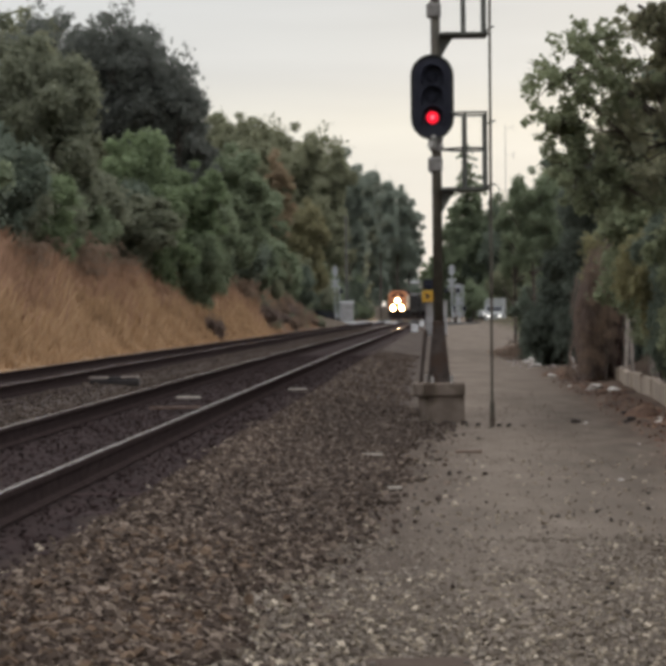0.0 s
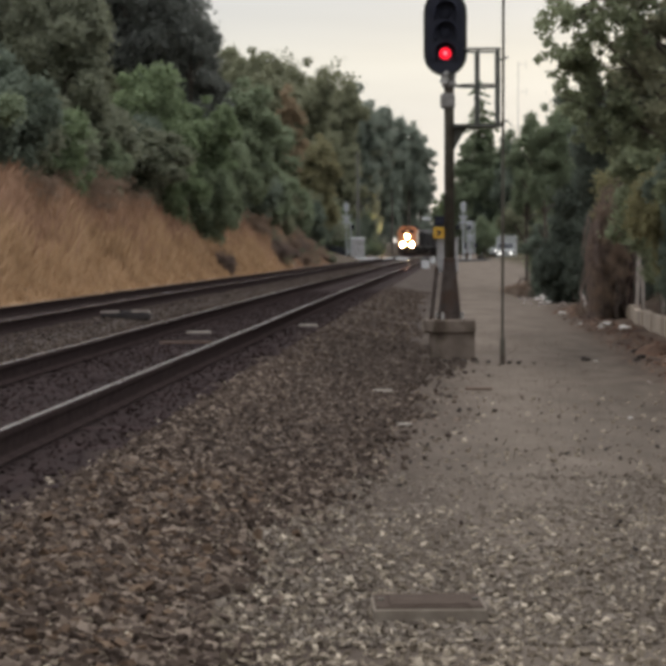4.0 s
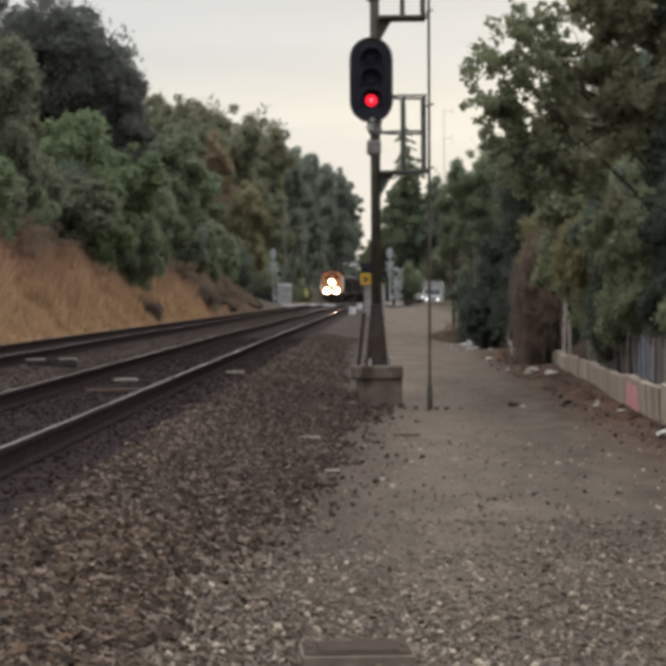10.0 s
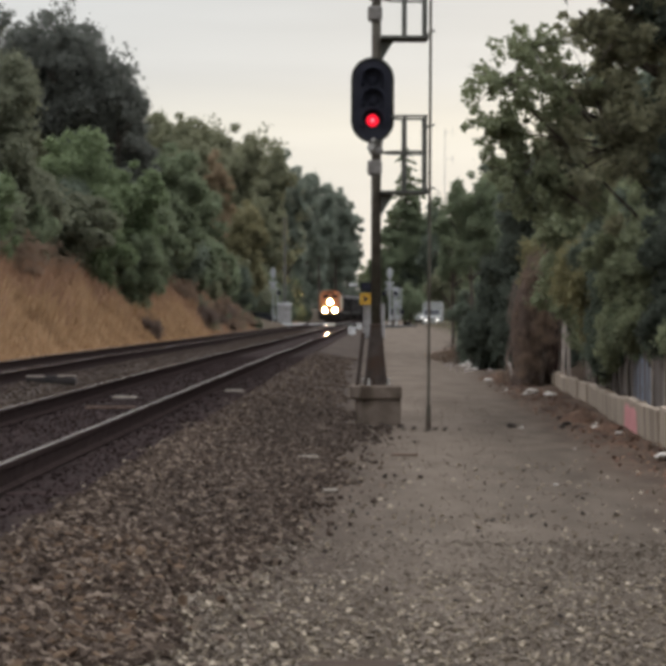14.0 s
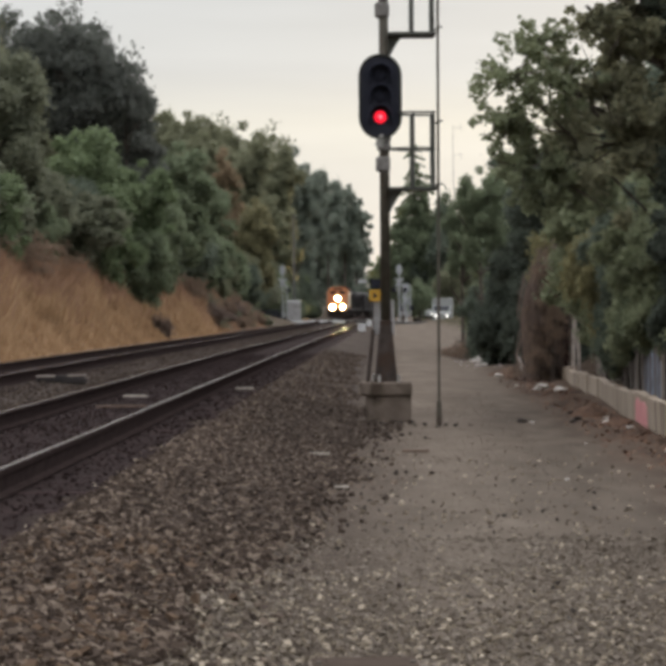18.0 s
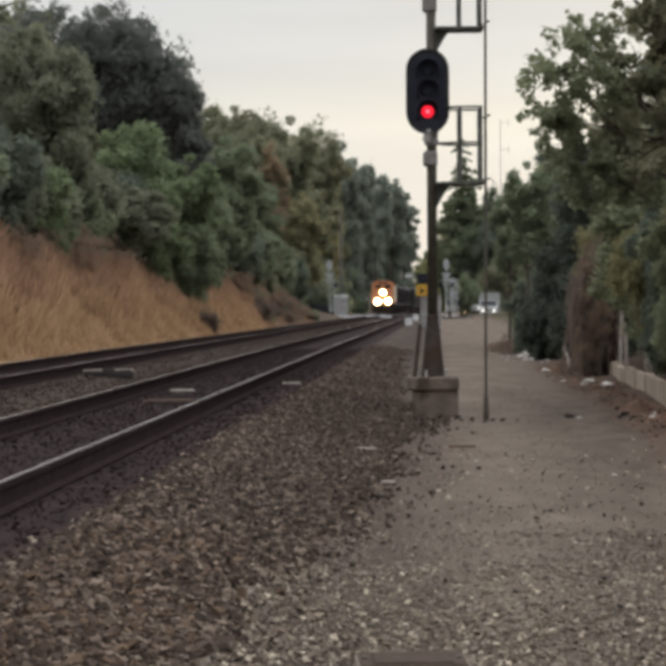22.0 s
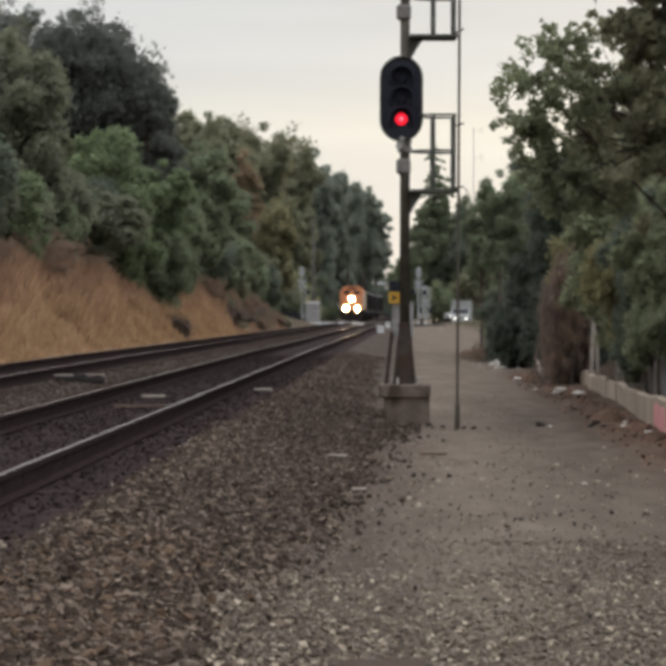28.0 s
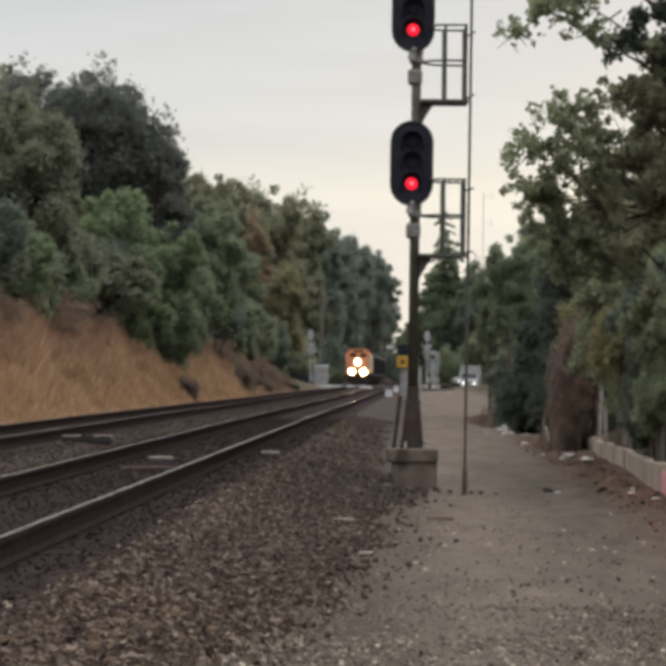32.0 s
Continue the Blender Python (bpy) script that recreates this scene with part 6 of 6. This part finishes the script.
# ---- small things on the ground ----
def clutter():
    c = thing("handhole_cover", pose(0.335, 10.28, 0.022, 0, 0, 1.2), "brown composite handhole cover set in gravel", "cover")
    part("frame", box(0.455, 0.40, 0.06, 0, 0, 0.005, 0.006), M["cover_frame"], c, "pale frame")
    lid = part("lid", box(0.43, 0.375, 0.02, 0, 0, 0.034, 0.004), M["cover"], c, "brown lid")
    part("lid_panel", box(0.32, 0.3, 0.008, -0.0, 0, 0.046, 0.003), M["cover"], lid)
    for sx in (-0.19, 0.19):
        part("lid_bolt", rod((sx, 0, 0.04), (sx, 0, 0.052), 0.014, sides=6), M["steel_dark"], lid)

    def stick(x, y, z, length, width, yaw, mat, label, name="plank"):
        s = tagged(part(name, box(length, width, 0.024, 0, 0, 0.012, 0.005), M[mat], None, "", pose(x, y, z, 0, 0, yaw)), label, "wood scrap", "wood scraps")
        return s

    def lies(t_x, t_y):
        return ground_z(t_x, t_y)

    stick(-1.99, 34.9, 0.315, 0.32, 0.12, -3, "wood_pale", "pale plank lying between the rails")
    stick(-1.97, 31.5, 0.305, 0.62, 0.1, 4, "wood_brown", "brown plank lying between the rails")
    stick(-0.55, 39.0, lies(-0.55, 39.0) + 0.02, 0.28, 0.08, 8, "wood_pale", "pale wood scrap on ballast")
    stick(0.37, 25.0, lies(0.37, 25.0) + 0.03, 0.2, 0.03, 2, "wood_pale", "pale stick on ballast")
    stick(0.49, 20.8, lies(0.49, 20.8) + 0.03, 0.12, 0.03, 20, "wood_pale", "pale wood chip on gravel")
    stick(1.4, 26.5, lies(1.4, 26.5), 0.28, 0.06, -6, "wood_brown", "brown stick on gravel")
    stick(-4.08, 44.3, 0.36, 0.32, 0.07, 14, "wood_weathered", "weathered board beside the track")
    stick(-3.55, 44.5, 0.36, 0.32, 0.07, 14, "wood_weathered", "weathered board beside the track")
    sw = thing("switch_box", pose(-3.82, 44.6, 0.21), "dark low switch box between the tracks", "switch box")
    part("case", box(0.85, 0.35, 0.13, 0, 0, 0.065, 0.03), M["loco_dark"], sw)
    part("lid", box(0.8, 0.3, 0.03, 0, 0, 0.145, 0.01), M["loco_dark"], sw)
    path = ((6.1, 67, 0.9), (5.75, 62.5, 0.55), (5.5, 58.6, 0.32), (5.25, 55, 0.06))
    bm = tube(path, (0.05, 0.048, 0.045, 0.04), 7)
    rod((5.75, 62.5, 0.55), (5.5, 61, 0.75), 0.02, 0.01, 6, bm)
    tagged(part("fallen_branch", bm, M["wood_weathered"]), "bare pale branch leaning down onto a path", "branch")
    rng = random.Random(12)

    def lump(name, x, y, r, mat, label, cat, group):
        bm = bmesh.new()
        bmesh.ops.create_icosphere(bm, subdivisions=2, radius=r)
        for v in bm.verts:
            v.co *= 0.75 + 0.5 * noise.noise(v.co * (2.0 / r) + Vector((x, y, 0)))
            v.co.z *= 0.6 if mat != "paper" else 0.4
            v.co.x *= 1.0 + 0.35 * noise.noise(Vector((y, x, 3)))
        tagged(part(name, bm, M[mat], None, "", pose(x, y, lies(x, y) + r * 0.25, 0, 0, rng.uniform(0, 360))), label, cat, group)

    for x, y, r in ((3.12, 32.9, 0.085), (3.9, 33.4, 0.075), (3.75, 32.6, 0.06), (4.0, 35, 0.07), (2.25, 32.6, 0.04), (4.96, 51, 0.12), (1.72, 33.4, 0.04), (1.55, 33.0, 0.05), (1.85, 32.7, 0.045), (2.1, 32.4, 0.05), (2.2, 32.2, 0.04), (1.7, 32.5, 0.035), (2.0, 32.1, 0.035), (1.3, 32.9, 0.05), (2.4, 32.3, 0.03), (1.95, 31.9, 0.03), (2.4, 20.8, 0.025)):
        lump("clod", x, y, r, "dirt_lump", "dark clod of earth on a dirt path", "clod", "clods")
    for x, y, r in ((3.24, 32.8, 0.045), (2.47, 21.97, 0.032), (4.85, 44.1, 0.16), (4.74, 46, 0.17), (4.55, 45.2, 0.1), (4.67, 54.5, 0.13), (4.27, 33.35, 0.06), (3.89, 33.4, 0.045), (4.1, 32.1, 0.08), (4.2, 30.6, 0.07), (3.93, 25.4, 0.13), (4.4, 47.5, 0.07), (5.2, 65, 0.15), (5.5, 69, 0.2), (5.7, 73, 0.18), (5.3, 70, 0.14), (6.0, 78, 0.2), (5.6, 66.5, 0.12), (3.3, 27.5, 0.03)):
        lump("crumpled_litter", x, y, r, "paper", "crumpled white litter on the ground", "litter", "litter")
    for x, y, r, h in ((4.19, 34.5, 0.3, 0.17), (4.29, 32.3, 0.26, 0.1), (4.2, 32.2, 0.28, 0.08), (3.95, 28.5, 0.3, 0.07), (4.95, 44.5, 0.35, 0.12), (5.0, 56, 0.5, 0.16)):
        bm, rings = bmesh.new(), []
        for q in (1.0, 0.75, 0.5, 0.25, 0.05):
            rings.append([bm.verts.new((q * r * (1 + 0.2 * noise.noise((k, x, q))) * math.cos(k * 0.3927), 2.2 * q * r * math.sin(k * 0.3927), h * (1 - q * q) - 0.03 + 0.04 * noise.noise((k * 0.7, y, q * 3)))) for k in range(16)])
        for a, b in zip(rings, rings[1:]):
            for k in range(16):
                bm.faces.new((a[k], a[(k + 1) % 16], b[(k + 1) % 16], b[k]))
        bm.faces.new(rings[-1])
        tagged(part("soil_mound", bm, M["soil"], None, "", pose(x, y, lies(x, y) - 0.01, 0, 0, -3), True), "low heap of reddish brown soil by a wall", "soil mound", "soil mounds")
    # dead leaves by the wall
    n, g = 1900, np.random.default_rng(21)
    y = 18 + 36 * g.random(n)
    s = 5.5 + 0.9 * g.random(n) ** 0.6
    x = -3.37 + 0.0434 * y + s
    z = np.interp(s, [p[0] for p in PROFILE], [p[1] for p in PROFILE]) + 0.02 + 0.03 * g.random(n)
    a = g.random(n) * 6.283
    ln = 0.012 + 0.022 * g.random(n)
    d = np.stack([np.cos(a) * ln, np.sin(a) * ln, (g.random(n) - 0.5) * ln], 1)
    e = np.stack([-np.sin(a) * ln * 0.6, np.cos(a) * ln * 0.6, (g.random(n) - 0.3) * ln * 0.8], 1)
    p = np.stack([x, y, z], 1)
    v = np.stack([p - d, p + e, p + d, p - e], 1).reshape(-1, 3)
    k = 4 * np.arange(n)[:, None]
    faces = np.concatenate([k + (0, 1, 2), k + (0, 2, 3)], 1).reshape(-1, 3)
    tagged(new("dead_leaves", mesh_from("dead_leaves", v, faces, M["litter"])), "reddish brown dead leaves along a wall", "leaf litter", kind="stuff")


clutter()
railway(0.02, "near railway track with rusty rails and dark wooden ties", 160)
railway(-SPACING, "second railway track that a train runs on", 120)
stones("ballast", 38000, (1.32, (0.0,)), (6.5, 27), (0.008, 0.030), M["stone"], "grey-brown crushed stone ballast shoulder", 31, power=0.95)
stones("far_ballast", 15000, (1.34, (-0.05,)), (25, 80), (0.008, 0.02), M["stone"], "grey-brown ballast shoulder farther off", 32, power=1.9)
stones("stained_ballast", 11000, ((-1.15,), (0.02,)), (16, 38), (0.009, 0.03), M["stone_stained"], "ballast darkened by dirt along a path's edge", 44, lift=0.008)
stones("rusty_stones", 700, (1.4, 2.3), (7.5, 15), (0.01, 0.03), M["rust_stone"], "rust-brown stones among the ballast", 47, lift=0.01)
stones("foreground_gravel", 14000, (1.9, 6.2), (7.0, 14.5), (0.006, 0.018), M["stone_bright"], "pale loose gravel on a path", 33, power=3.0)
stones("path_gravel", 17000, ((-0.1,), 5.4), (9.5, 16.5), (0.005, 0.017), M["stone_path"], "small tan gravel on a dirt path", 38, power=1.3, flat=0.4)
stones("thinning_gravel", 4200, ((0.0,), 5.0), (14, 45), (0.004, 0.012), M["stone_path"], "small gravel thinning out on a dirt path", 37, power=2.5, flat=0.3)
stones("broken_debris", 110, (5.15, 6.15), (62, 86), (0.02, 0.06), M["debris"], "strewn pale broken debris beside a path", 41, flat=0.4)
stones("spilled_ballast", 600, (2.6, 3.5), (28, 33.6), (0.01, 0.026), M["stone_stained"], "dark ballast spilled round a signal base", 43, power=0.5)
stones("pale_chips", 1500, (1.2, 6.0), (9.0, 26), (0.006, 0.02), M["stone_bright"], "scattered pale stone chips on ballast and path", 34, power=1.5)
stones("dark_flakes", 130, (3.0, 5.2), (12, 24), (0.01, 0.022), M["dirt_lump"], "scattered dark bark and dirt flakes on a path", 46, power=1.2, flat=0.3)
stones("dark_stones", 15000, (-1.3, 1.34), (10, 70), (0.009, 0.02), M["stone_dark"], "oily dark ballast between the ties", 35, lift=-0.004, flat=0.35)
stones("middle_ballast", 15000, (-2.9, -1.2), (20, 190), (0.012, 0.026), M["stone_stained"], "grey ballast between two tracks", 36, power=1.6)


# ---- what moves ----
def motions():
    for car, behind, length in TRAIN:
        rows = []
        for k in range(17):
            t = 2.0 * k
            y = 400.0 - 3.03 * t + behind
            y2 = y + length * 0.8
            x, x2 = track_x(y, -SPACING), track_x(y2, -SPACING)
            rows.append((t, pose(x, y, 0.452 + drop(y), 0, 0, -math.degrees(math.atan2(x2 - x, y2 - y)))))
        walk(car, rows)


motions()
